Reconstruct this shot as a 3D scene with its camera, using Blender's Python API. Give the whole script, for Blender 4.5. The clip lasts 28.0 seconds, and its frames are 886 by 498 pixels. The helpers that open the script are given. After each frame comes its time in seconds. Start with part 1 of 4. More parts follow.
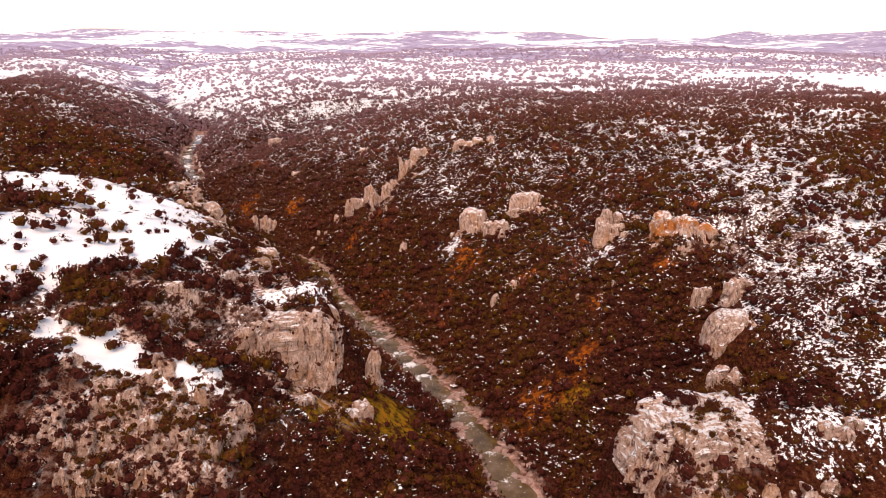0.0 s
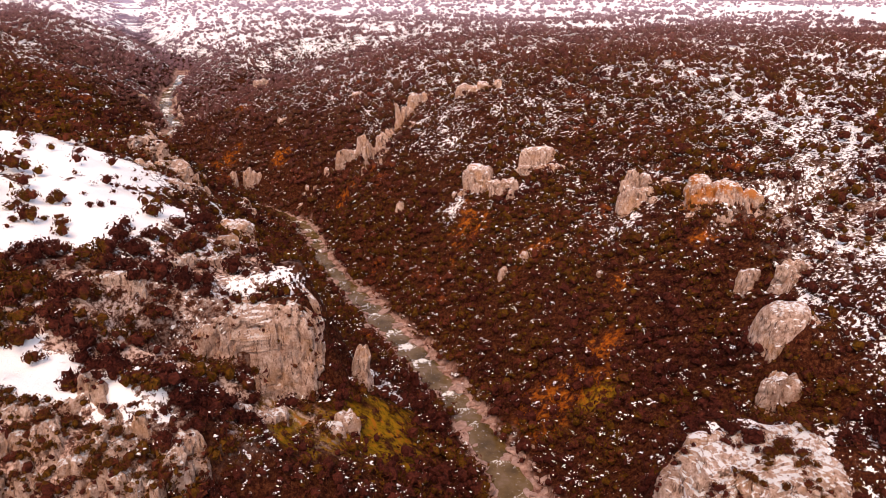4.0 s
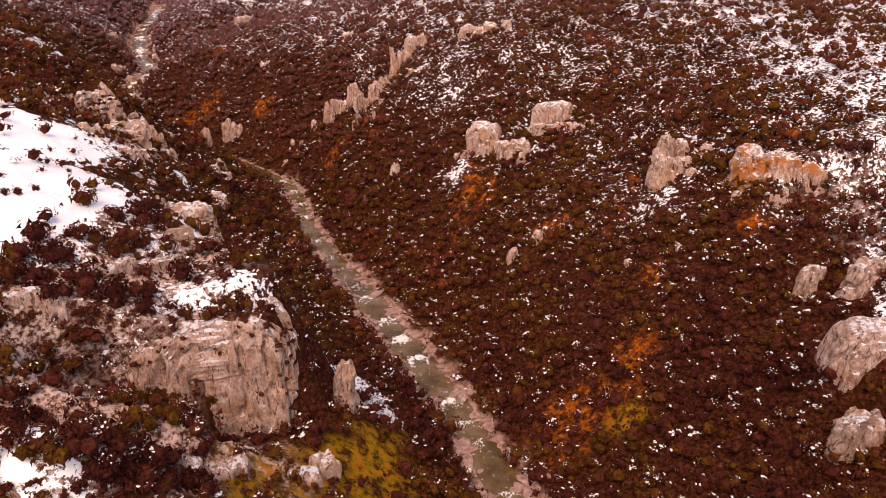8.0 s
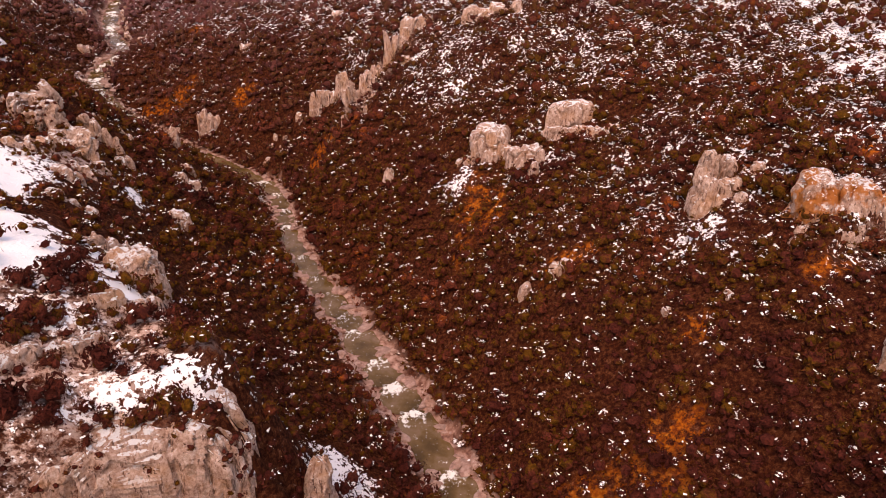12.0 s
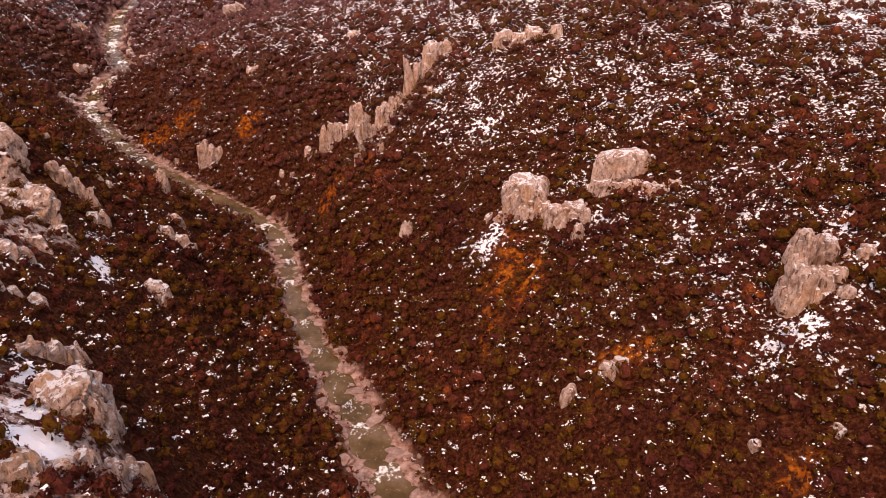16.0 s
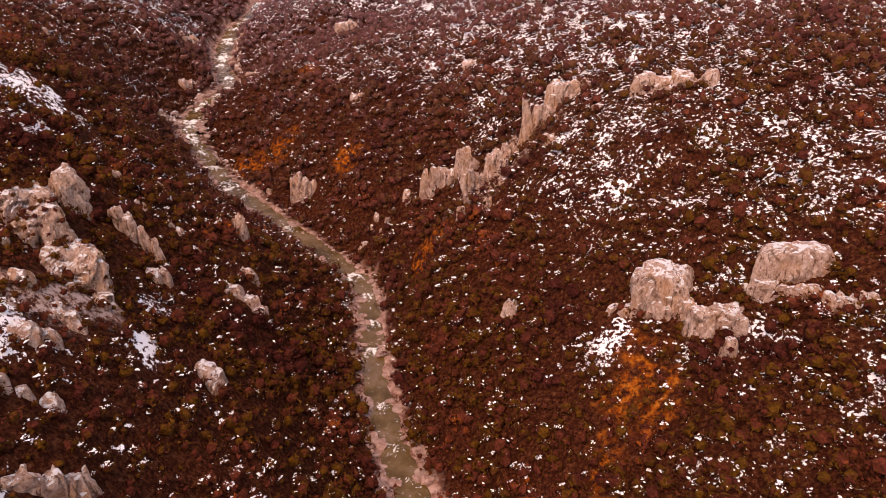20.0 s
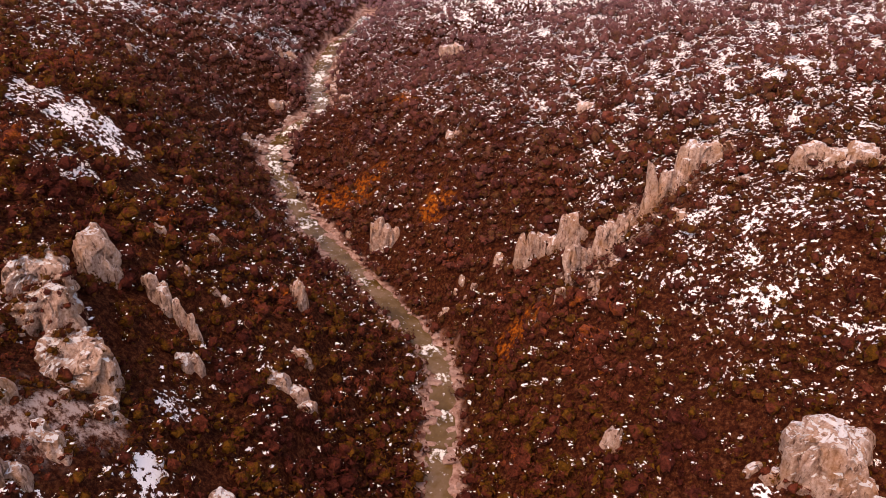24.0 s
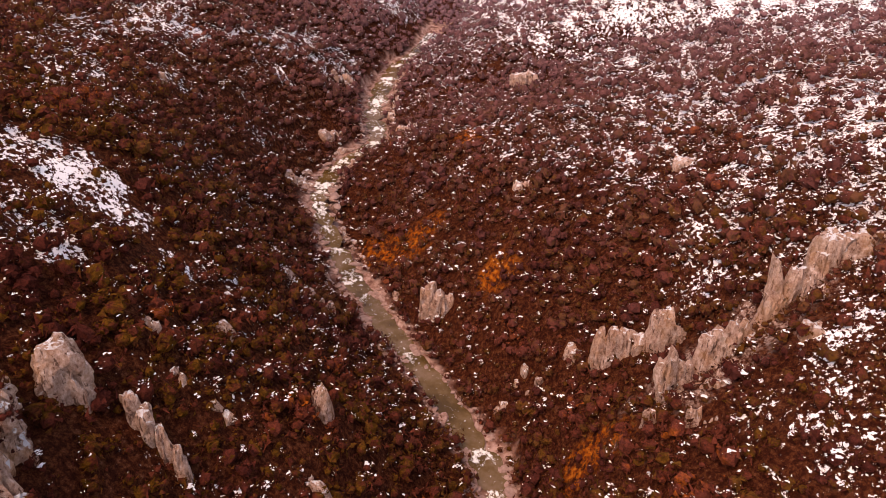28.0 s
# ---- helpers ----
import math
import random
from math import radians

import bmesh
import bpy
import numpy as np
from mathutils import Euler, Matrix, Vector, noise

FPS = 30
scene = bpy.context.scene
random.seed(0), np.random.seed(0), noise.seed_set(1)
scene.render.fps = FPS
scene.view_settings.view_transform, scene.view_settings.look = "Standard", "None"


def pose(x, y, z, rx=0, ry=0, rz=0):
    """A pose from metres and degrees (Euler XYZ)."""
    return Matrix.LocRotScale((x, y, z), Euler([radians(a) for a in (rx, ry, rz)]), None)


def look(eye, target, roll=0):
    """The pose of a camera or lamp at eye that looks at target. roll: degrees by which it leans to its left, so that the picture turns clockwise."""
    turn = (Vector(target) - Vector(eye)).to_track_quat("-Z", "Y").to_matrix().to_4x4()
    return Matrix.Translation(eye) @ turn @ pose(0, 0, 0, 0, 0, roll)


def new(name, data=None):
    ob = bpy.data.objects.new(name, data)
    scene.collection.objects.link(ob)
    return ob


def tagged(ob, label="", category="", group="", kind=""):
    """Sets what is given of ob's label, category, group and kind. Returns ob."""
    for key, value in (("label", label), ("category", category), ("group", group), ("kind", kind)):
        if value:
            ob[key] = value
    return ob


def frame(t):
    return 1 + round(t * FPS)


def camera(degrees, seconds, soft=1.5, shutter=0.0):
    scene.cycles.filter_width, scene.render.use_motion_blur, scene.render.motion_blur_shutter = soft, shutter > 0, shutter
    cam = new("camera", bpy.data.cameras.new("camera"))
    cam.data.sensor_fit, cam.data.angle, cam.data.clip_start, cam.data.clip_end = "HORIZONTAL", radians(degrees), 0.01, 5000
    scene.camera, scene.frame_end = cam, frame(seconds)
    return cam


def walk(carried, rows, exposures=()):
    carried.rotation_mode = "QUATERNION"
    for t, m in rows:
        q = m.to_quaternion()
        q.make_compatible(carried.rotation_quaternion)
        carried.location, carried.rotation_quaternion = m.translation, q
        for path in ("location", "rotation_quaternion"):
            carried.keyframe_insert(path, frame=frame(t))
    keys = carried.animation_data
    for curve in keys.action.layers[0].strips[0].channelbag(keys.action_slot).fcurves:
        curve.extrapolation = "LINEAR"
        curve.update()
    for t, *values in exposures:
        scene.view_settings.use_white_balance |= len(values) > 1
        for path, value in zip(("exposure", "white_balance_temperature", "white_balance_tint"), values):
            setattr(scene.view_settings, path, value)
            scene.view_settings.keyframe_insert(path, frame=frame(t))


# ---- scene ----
cam = camera(63.73, 28.0, soft=0.9)
PATH = [
    (0.0, pose(0.00, -78.01, 121.20, 73.05, 0.11, -0.00)),
    (0.5, pose(0.03, -73.44, 121.11, 72.40, 0.09, 0.01)),
    (1.0, pose(0.05, -68.86, 121.02, 71.77, 0.08, 0.03)),
    (1.5, pose(0.08, -64.29, 120.92, 71.15, 0.08, 0.04)),
    (2.0, pose(0.11, -59.72, 120.83, 70.53, 0.06, 0.06)),
    (2.5, pose(0.13, -55.15, 120.74, 69.91, 0.01, 0.11)),
    (3.0, pose(0.16, -50.58, 120.64, 69.28, -0.02, 0.14)),
    (3.5, pose(0.19, -46.02, 120.55, 68.64, 0.00, 0.15)),
    (4.2, pose(0.23, -39.64, 120.42, 67.73, 0.04, 0.16)),
    (5.0, pose(0.29, -32.37, 120.27, 66.66, 0.05, 0.20)),
    (5.5, pose(0.32, -27.82, 120.17, 65.99, 0.05, 0.22)),
    (6.0, pose(0.36, -23.29, 120.08, 65.32, 0.04, 0.25)),
    (7.0, pose(0.44, -14.21, 119.91, 63.99, 0.02, 0.29)),
    (8.0, pose(0.51, -5.13, 119.77, 62.66, -0.03, 0.34)),
    (9.0, pose(0.57, 4.00, 119.67, 61.34, -0.07, 0.39)),
    (9.5, pose(0.60, 8.58, 119.65, 60.64, -0.09, 0.41)),
    (9.8, pose(0.61, 11.34, 119.64, 60.22, -0.11, 0.43)),
    (10.2, pose(0.62, 15.02, 119.65, 59.95, -0.12, 0.44)),
    (10.6, pose(0.63, 18.72, 119.66, 59.99, -0.11, 0.45)),
    (11.0, pose(0.63, 22.43, 119.69, 60.01, -0.11, 0.46)),
    (12.0, pose(0.59, 31.72, 119.78, 59.96, -0.13, 0.50)),
    (13.0, pose(0.46, 41.04, 119.87, 59.94, -0.07, 0.48)),
    (14.0, pose(0.21, 50.37, 119.93, 59.93, -0.02, 0.56)),
    (14.5, pose(0.04, 55.02, 119.94, 59.91, -0.04, 0.72)),
    (15.0, pose(-0.18, 59.67, 119.93, 59.90, -0.05, 1.08)),
    (15.5, pose(-0.44, 64.30, 119.89, 59.93, -0.02, 1.71)),
    (16.0, pose(-0.75, 68.92, 119.83, 59.98, 0.02, 2.48)),
    (16.5, pose(-1.10, 73.53, 119.76, 60.04, 0.07, 3.29)),
    (17.0, pose(-1.50, 78.14, 119.67, 60.10, 0.11, 4.26)),
    (17.5, pose(-1.95, 82.74, 119.58, 60.16, 0.14, 5.51)),
    (18.0, pose(-2.43, 87.34, 119.48, 60.23, 0.15, 6.88)),
    (19.0, pose(-3.55, 96.52, 119.30, 60.40, 0.14, 9.50)),
    (20.0, pose(-4.85, 105.72, 119.16, 60.55, 0.11, 12.06)),
    (21.0, pose(-6.34, 114.93, 119.11, 60.68, 0.05, 14.65)),
    (21.5, pose(-7.18, 119.53, 119.11, 60.73, 0.01, 15.93)),
    (22.5, pose(-9.06, 128.69, 119.16, 60.84, -0.08, 18.35)),
    (23.5, pose(-11.28, 137.77, 119.27, 60.90, -0.14, 20.44)),
    (24.0, pose(-12.54, 142.26, 119.35, 60.92, -0.15, 21.31)),
    (24.5, pose(-13.90, 146.73, 119.44, 60.93, -0.14, 22.10)),
    (25.0, pose(-15.38, 151.14, 119.54, 60.94, -0.13, 22.84)),
    (26.0, pose(-18.67, 159.86, 119.76, 60.97, -0.08, 24.23)),
    (27.0, pose(-22.28, 168.45, 120.01, 60.98, 0.03, 25.61)),
    (28.0, pose(-26.05, 176.98, 120.27, 60.97, 0.17, 27.00)),
]
walk(cam, PATH, [(0.0, 1.31, 9400, 24), (6.0, 1.34, 9900, 30), (28.0, 1.37, 10200, 35)])

# ---------------------------------------------------------------- light
SUN_ELEVATION, SUN_AZIMUTH = radians(58), radians(-165)
world = bpy.data.worlds.new("overcast_sky")
scene.world = world
world.use_nodes = True
wn = world.node_tree.nodes
sky = wn.new("ShaderNodeTexSky")
sky.sky_type, sky.sun_disc = "NISHITA", False
sky.sun_elevation, sky.sun_rotation = SUN_ELEVATION, SUN_AZIMUTH
sky.altitude, sky.air_density, sky.dust_density, sky.ozone_density = 600, 1.0, 0.8, 0.8
wn["Background"].inputs["Strength"].default_value = 0.15
world.node_tree.links.new(sky.outputs[0], wn["Background"].inputs[0])

sun = new("sun", bpy.data.lights.new("sun", "SUN"))
sun.data.energy, sun.data.angle, sun.data.color = 1.0, radians(40), (1.0, 0.94, 0.86)
sun_dir = Vector((math.sin(SUN_AZIMUTH) * math.cos(SUN_ELEVATION), math.cos(SUN_AZIMUTH) * math.cos(SUN_ELEVATION), math.sin(SUN_ELEVATION)))
sun.matrix_world = look(sun_dir * 900, (0, 0, 0))


# ---------------------------------------------------------------- materials
class Mat:
    """A small wrapper round a node tree, to write procedural materials shortly."""

    def __init__(self, name, rough=0.9, spec=0.2):
        self.m = bpy.data.materials.new(name)
        self.m.use_nodes = True
        self.t = self.m.node_tree
        self.b = self.t.nodes["Principled BSDF"]
        self.b.inputs["Roughness"].default_value = rough
        self.b.inputs["Specular IOR Level"].default_value = spec

    def node(self, kind, **inputs):
        n = self.t.nodes.new(kind)
        for key, v in inputs.items():
            self.put(n.inputs[key.replace("_", " ")], v)
        return n

    def put(self, socket, v):
        if isinstance(v, bpy.types.NodeSocket):
            self.t.links.new(v, socket)
        elif isinstance(v, tuple) and len(v) == 3 and socket.type == "RGBA":
            socket.default_value = (*v, 1)
        else:
            socket.default_value = v

    def place(self, sx=1, sy=1, sz=1):
        """World places, scaled."""
        g = self.node("ShaderNodeNewGeometry")
        m = self.node("ShaderNodeMapping", Scale=(sx, sy, sz))
        self.put(m.inputs["Vector"], g.outputs["Position"])
        return m.outputs[0]

    def noise(self, scale, detail=4, rough=0.6, vec=None):
        n = self.node("ShaderNodeTexNoise", Scale=scale, Detail=detail, Roughness=rough)
        self.put(n.inputs["Vector"], vec or self.place())
        return n.outputs["Fac"]

    def ramp(self, fac, lo, hi, a=0.0, b=1.0):
        n = self.node("ShaderNodeMapRange")
        n.interpolation_type = "SMOOTHSTEP"
        for i, v in enumerate((fac, lo, hi, a, b)):
            self.put(n.inputs[i], v)
        return n.outputs[0]

    def math(self, op, a, b=0.0):
        n = self.node("ShaderNodeMath")
        n.operation = op
        self.put(n.inputs[0], a), self.put(n.inputs[1], b)
        return n.outputs[0]

    def mix(self, fac, a, b):
        n = self.node("ShaderNodeMix")
        n.data_type = "RGBA"
        self.put(n.inputs[0], fac), self.put(n.inputs[6], a), self.put(n.inputs[7], b)
        return n.outputs[2]

    def node_mix(self, fac, a, b):
        n = self.node("ShaderNodeMix")
        self.put(n.inputs[0], fac), self.put(n.inputs[2], a), self.put(n.inputs[3], b)
        return n.outputs[0]

    def attr(self, name):
        n = self.node("ShaderNodeAttribute")
        n.attribute_name = name
        return n.outputs["Fac"]

    def island(self):
        return self.node("ShaderNodeNewGeometry").outputs["Random Per Island"]

    def each(self):
        return self.node("ShaderNodeObjectInfo").outputs["Random"]

    def up(self):
        n = self.node("ShaderNodeSeparateXYZ")
        self.put(n.inputs[0], self.node("ShaderNodeNewGeometry").outputs["Normal"])
        return n.outputs[2]

    def colors(self, fac, *stops):
        n = self.node("ShaderNodeValToRGB", Fac=fac)
        e = n.color_ramp.elements
        while len(e) < len(stops):
            e.new(0.5)
        for el, (p, c) in zip(e, stops):
            el.position, el.color = p, (*c, 1)
        return n.outputs[0]

    def bump(self, height, strength=0.5, distance=0.3):
        n = self.node("ShaderNodeBump", Strength=strength, Distance=distance, Height=height)
        self.put(self.b.inputs["Normal"], n.outputs[0])

    def color(self, c):
        self.put(self.b.inputs["Base Color"], c)
        return self.m


SNOW = (0.85, 0.805, 0.785)


def ground_material():
    m = Mat("hillside_ground", 0.95, 0.03)
    soil = m.colors(m.noise(1.1, 8, 0.78), (0.34, (0.010, 0.0022, 0.0015)), (0.48, (0.036, 0.008, 0.004)), (0.58, (0.085, 0.024, 0.010)), (0.70, (0.17, 0.072, 0.045)))
    rust = m.colors(m.noise(0.9, 5), (0.38, (0.12, 0.022, 0.006)), (0.52, (0.33, 0.072, 0.008)), (0.66, (0.46, 0.14, 0.02)))
    moss = m.colors(m.noise(0.5, 6, 0.65), (0.37, (0.06, 0.018, 0.006)), (0.46, (0.16, 0.082, 0.006)), (0.54, (0.27, 0.125, 0.010)), (0.64, (0.36, 0.10, 0.012)))
    c = m.mix(m.math("MULTIPLY", m.attr("rust"), m.ramp(m.noise(0.5, 6, 0.7), 0.43, 0.57)), soil, rust)
    stones = m.colors(m.noise(0.9, 6, 0.7), (0.42, (0.07, 0.024, 0.016)), (0.49, (0.36, 0.20, 0.15)), (0.57, (0.60, 0.42, 0.35)))
    c = m.mix(m.math("MULTIPLY", m.attr("stony"), m.ramp(m.noise(0.3, 6, 0.7), 0.40, 0.52)), c, stones)
    c = m.mix(m.math("MULTIPLY", m.attr("moss"), m.ramp(m.noise(0.35, 5), 0.38, 0.52)), c, moss)
    bank = m.colors(m.noise(0.45, 7, 0.6), (0.36, (0.12, 0.048, 0.034)), (0.47, (0.27, 0.135, 0.10)), (0.62, (0.46, 0.28, 0.225)))
    c = m.mix(m.attr("bank"), c, bank)
    # distant wooded ground, its lilac tone painting the haze, blended in by distance
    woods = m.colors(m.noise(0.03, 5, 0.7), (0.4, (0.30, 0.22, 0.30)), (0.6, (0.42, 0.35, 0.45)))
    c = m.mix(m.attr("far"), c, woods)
    # snow lies in broken flecks, closed where the cover is high
    fine = m.math("ADD", m.math("MULTIPLY", m.noise(1.0, 5, 0.65), 0.7), m.math("MULTIPLY", m.noise(0.13, 3, 0.5), 0.3))
    fine = m.node_mix(m.attr("far"), fine, m.noise(0.022, 7, 0.68))
    line = m.math("SUBTRACT", 0.785, m.math("MULTIPLY", m.attr("snow"), 0.46))
    fac = m.ramp(m.math("SUBTRACT", fine, line), -0.012, 0.012)
    c = m.mix(fac, c, SNOW)
    m.bump(m.noise(0.8, 6, 0.7), 0.6, 0.5)
    return m.color(c)


def rock_material(name, warm, rust=0.0):
    m = Mat(name, 0.9, 0.08)
    streak = m.math("ADD", m.math("MULTIPLY", m.noise(0.7, 8, 0.72, m.place(1, 1, 0.6)), 0.55), m.math("MULTIPLY", m.noise(1.9, 7, 0.75), 0.45))
    c = m.colors(streak, (0.36, (0.15, 0.066, 0.043)), (0.45, (0.42, 0.228, 0.160)), (0.54, (0.63, 0.405, 0.315)), (0.63, (0.80, 0.605, 0.51)))
    split = m.ramp(m.noise(1.5, 7, 0.65, m.place(1, 1, 0.17)), 0.565, 0.60, 0, 0.8)
    c = m.mix(split, c, (0.10, 0.04, 0.026))
    c = m.mix(m.ramp(m.noise(0.16, 4), 0.50, 0.66, 0, warm), c, (0.55, 0.25, 0.11))
    c = m.mix(m.ramp(m.noise(0.2, 5, 0.6), 0.46, 0.55, 0, rust), c, (0.50, 0.15, 0.035))
    c = m.mix(m.ramp(m.noise(0.33, 5, 0.7), 0.60, 0.68, 0, 0.35), c, (0.12, 0.09, 0.04))
    top = m.math("MULTIPLY", m.ramp(m.up(), 0.62, 0.85), m.ramp(m.noise(0.9, 5, 0.65), 0.475, 0.505))
    c = m.mix(top, c, SNOW)
    crack = m.noise(1.6, 9, 0.78, m.place(1, 1, 0.24))
    m.bump(crack, 1.0, 0.9)
    return m.color(c)


def leaf_material(name, stops, island=True):
    m = Mat(name, 0.95, 0.03)
    near = m.math("ADD", m.math("MULTIPLY", m.noise(0.34, 2), 0.33), m.math("MULTIPLY", m.noise(0.06, 4, 0.55), 1.27))
    pick = m.math("ADD", m.math("MULTIPLY", m.island() if island else m.each(), 0.17), near)
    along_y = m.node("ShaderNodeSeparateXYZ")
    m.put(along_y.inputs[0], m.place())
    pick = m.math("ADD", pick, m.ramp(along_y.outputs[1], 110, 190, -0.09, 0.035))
    c = m.colors(m.math("SUBTRACT", pick, 0.39), *stops)
    grain = m.ramp(m.noise(1.9, 5, 0.8), 0.36, 0.64, 0.55, 1.45)
    speck = m.node("ShaderNodeVectorMath")
    speck.operation = "SCALE"
    m.put(speck.inputs[0], c), m.put(speck.inputs["Scale"], grain)
    c = speck.outputs[0]
    # aerial haze painted into the leaf colour up the valley: purplish, then pale lilac
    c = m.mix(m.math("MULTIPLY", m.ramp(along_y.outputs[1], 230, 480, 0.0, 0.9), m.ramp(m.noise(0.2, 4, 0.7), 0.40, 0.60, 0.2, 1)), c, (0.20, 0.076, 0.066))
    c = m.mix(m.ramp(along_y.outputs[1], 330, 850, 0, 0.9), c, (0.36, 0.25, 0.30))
    return m.color(c)


M_GROUND = ground_material()
M_ROCK = rock_material("grey_limestone", 0.45)
M_RUST_ROCK = rock_material("rust_stained_limestone", 0.5, 0.95)
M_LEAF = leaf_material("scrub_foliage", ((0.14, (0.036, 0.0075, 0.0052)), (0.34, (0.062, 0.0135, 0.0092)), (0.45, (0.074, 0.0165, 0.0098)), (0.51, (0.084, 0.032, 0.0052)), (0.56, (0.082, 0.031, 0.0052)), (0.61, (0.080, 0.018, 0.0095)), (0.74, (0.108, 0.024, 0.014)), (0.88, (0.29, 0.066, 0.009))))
# same scrub in lighter lilac tones: distance haze put into its colours
M_LEAF_HAZED = leaf_material("far_scrub", ((0.2, (0.14, 0.075, 0.075)), (0.5, (0.20, 0.12, 0.125)), (0.85, (0.27, 0.17, 0.18))))
bark = Mat("bark", 0.95)
M_BARK = bark.color(bark.colors(bark.noise(3, 5), (0.3, (0.05, 0.035, 0.025)), (0.7, (0.13, 0.10, 0.08))))
snow_m = Mat("snow", 0.6, 0.3)
snow_m.bump(snow_m.noise(1.5, 4), 0.3, 0.2)
M_SNOW = snow_m.color(SNOW)


def water_material():
    m = Mat("river_water", 0.12, 0.3)
    c = m.colors(m.noise(0.12, 4), (0.36, (0.070, 0.034, 0.006)), (0.5, (0.125, 0.067, 0.020)), (0.64, (0.185, 0.110, 0.062)))
    froth = m.noise(0.9, 6, 0.65, m.place(1, 1, 1))
    f = m.ramp(m.math("ADD", froth, m.math("MULTIPLY", m.attr("foam"), 0.5)), 0.60, 0.76)
    m.put(m.b.inputs["Roughness"], m.ramp(f, 0, 1, 0.12, 0.6))
    m.bump(m.noise(1.6, 4), 0.35, 0.25)
    return m.color(m.mix(f, c, (0.75, 0.71, 0.66)))


M_WATER = water_material()


# ---------------------------------------------------------------- tools for meshes and noise
def lattice(ix, iy, iz, seed):
    """A repeatable random number in 0..1 for each whole-numbered place."""
    h = (ix.astype(np.int64) * 374761393 + iy.astype(np.int64) * 668265263 + iz.astype(np.int64) * 2147483647 + seed * 1274126177) & 0xFFFFFFFF
    h = ((h ^ (h >> 13)) * 1274126177) & 0xFFFFFFFF
    h = ((h ^ (h >> 16)) * 2246822519) & 0xFFFFFFFF
    return ((h ^ (h >> 15)) & 0xFFFFFF) / float(0xFFFFFF)


def value2(x, y, seed=0):
    """Smooth noise over the plane, 0..1."""
    ix, iy = np.floor(x), np.floor(y)
    fx, fy = x - ix, y - iy
    fx, fy = fx * fx * (3 - 2 * fx), fy * fy * (3 - 2 * fy)
    z = np.zeros_like(ix)
    a, b = lattice(ix, iy, z, seed), lattice(ix + 1, iy, z, seed)
    c, d = lattice(ix, iy + 1, z, seed), lattice(ix + 1, iy + 1, z, seed)
    return (a + (b - a) * fx) * (1 - fy) + (c + (d - c) * fx) * fy


def value3(x, y, z, seed=0):
    iz = np.floor(z)
    fz = z - iz
    fz = fz * fz * (3 - 2 * fz)
    lo = value2(x + 17.3 * iz, y + 9.1 * iz, seed)
    hi = value2(x + 17.3 * (iz + 1), y + 9.1 * (iz + 1), seed)
    return lo + (hi - lo) * fz


def fbm(x, y, octaves=4, seed=0, gain=0.5):
    total, amp, norm = 0, 1.0, 0.0
    for o in range(octaves):
        total, norm = total + amp * value2(x * 2**o + 31.7 * o, y * 2**o - 12.9 * o, seed + o), norm + amp
        amp *= gain
    return total / norm


def fbm3(x, y, z, octaves=3, seed=0, gain=0.5):
    total, amp, norm = 0, 1.0, 0.0
    for o in range(octaves):
        total, norm = total + amp * value3(x * 2**o + 5.1 * o, y * 2**o, z * 2**o - 7.7 * o, seed + o), norm + amp
        amp *= gain
    return total / norm


def mesh_of(name, verts, faces, material, smooth=False):
    """A mesh from an array of places and an array of triangles or quads."""
    me = bpy.data.meshes.new(name)
    n, k = faces.shape
    me.vertices.add(len(verts))
    me.vertices.foreach_set("co", np.ascontiguousarray(verts, dtype=np.float32).ravel())
    me.loops.add(n * k)
    me.loops.foreach_set("vertex_index", np.ascontiguousarray(faces, dtype=np.int32).ravel())
    me.polygons.add(n)
    me.polygons.foreach_set("loop_start", np.arange(0, n * k, k, dtype=np.int32))
    me.polygons.foreach_set("use_smooth", np.full(n, smooth))
    me.materials.append(material)
    me.update(calc_edges=True)
    return me


def layer(me, name, values):
    a = me.attributes.new(name, "FLOAT", "POINT")
    a.data.foreach_set("value", np.ascontiguousarray(values, dtype=np.float32).ravel())


def grid_faces(rows, cols, closed=False):
    i, j = np.meshgrid(np.arange(rows - 1), np.arange(cols if closed else cols - 1), indexing="ij")
    a, b = i * cols + j, i * cols + (j + 1) % cols
    return np.stack([a, b, b + cols, a + cols], -1).reshape(-1, 4)


def part(name, me, parent, label="", at=(0, 0, 0)):
    ob = new(name, me)
    ob.parent, ob.location = parent, at
    return tagged(ob, label)


def sstep(lo, hi, v):
    k = np.clip((v - lo) / (hi - lo), 0, 1)
    return k * k * (3 - 2 * k)


# ---------------------------------------------------------------- the lie of the land
# the stream: x, y, height and half width
RIVER = [
    (30, -900, -14, 6), (14, -60, -4, 6), (18, 10, -2, 6), (23, 58, -1, 6.5), (19.5, 91, 0, 6.5), (8, 126, 0, 5.2), (-8, 159, 0, 6.0),
    (-21.5, 185, 0.3, 6.2), (-36, 211, 0.6, 5), (-53, 244, 1, 4.3), (-66, 278, 2.2, 4.3), (-85, 294.5, 4.5, 4.2), (-113, 313, 7, 4.2),
    (-134, 328, 9, 4.6), (-150, 339, 16, 4), (-162, 352, 21, 4.4), (-167, 371, 23, 4.2), (-164, 392, 26, 5), (-176, 410, 29, 5.5), (-184, 428, 33, 5.5),
    (-189, 452, 37, 5), (-192, 485, 41, 4.5), (-212, 540, 45, 5), (-300, 680, 52, 5), (-520, 1200, 66, 5),
]
DIST = (0, 6, 12, 20, 30, 40, 50, 62, 75, 90, 110, 140, 200, 320, 600)
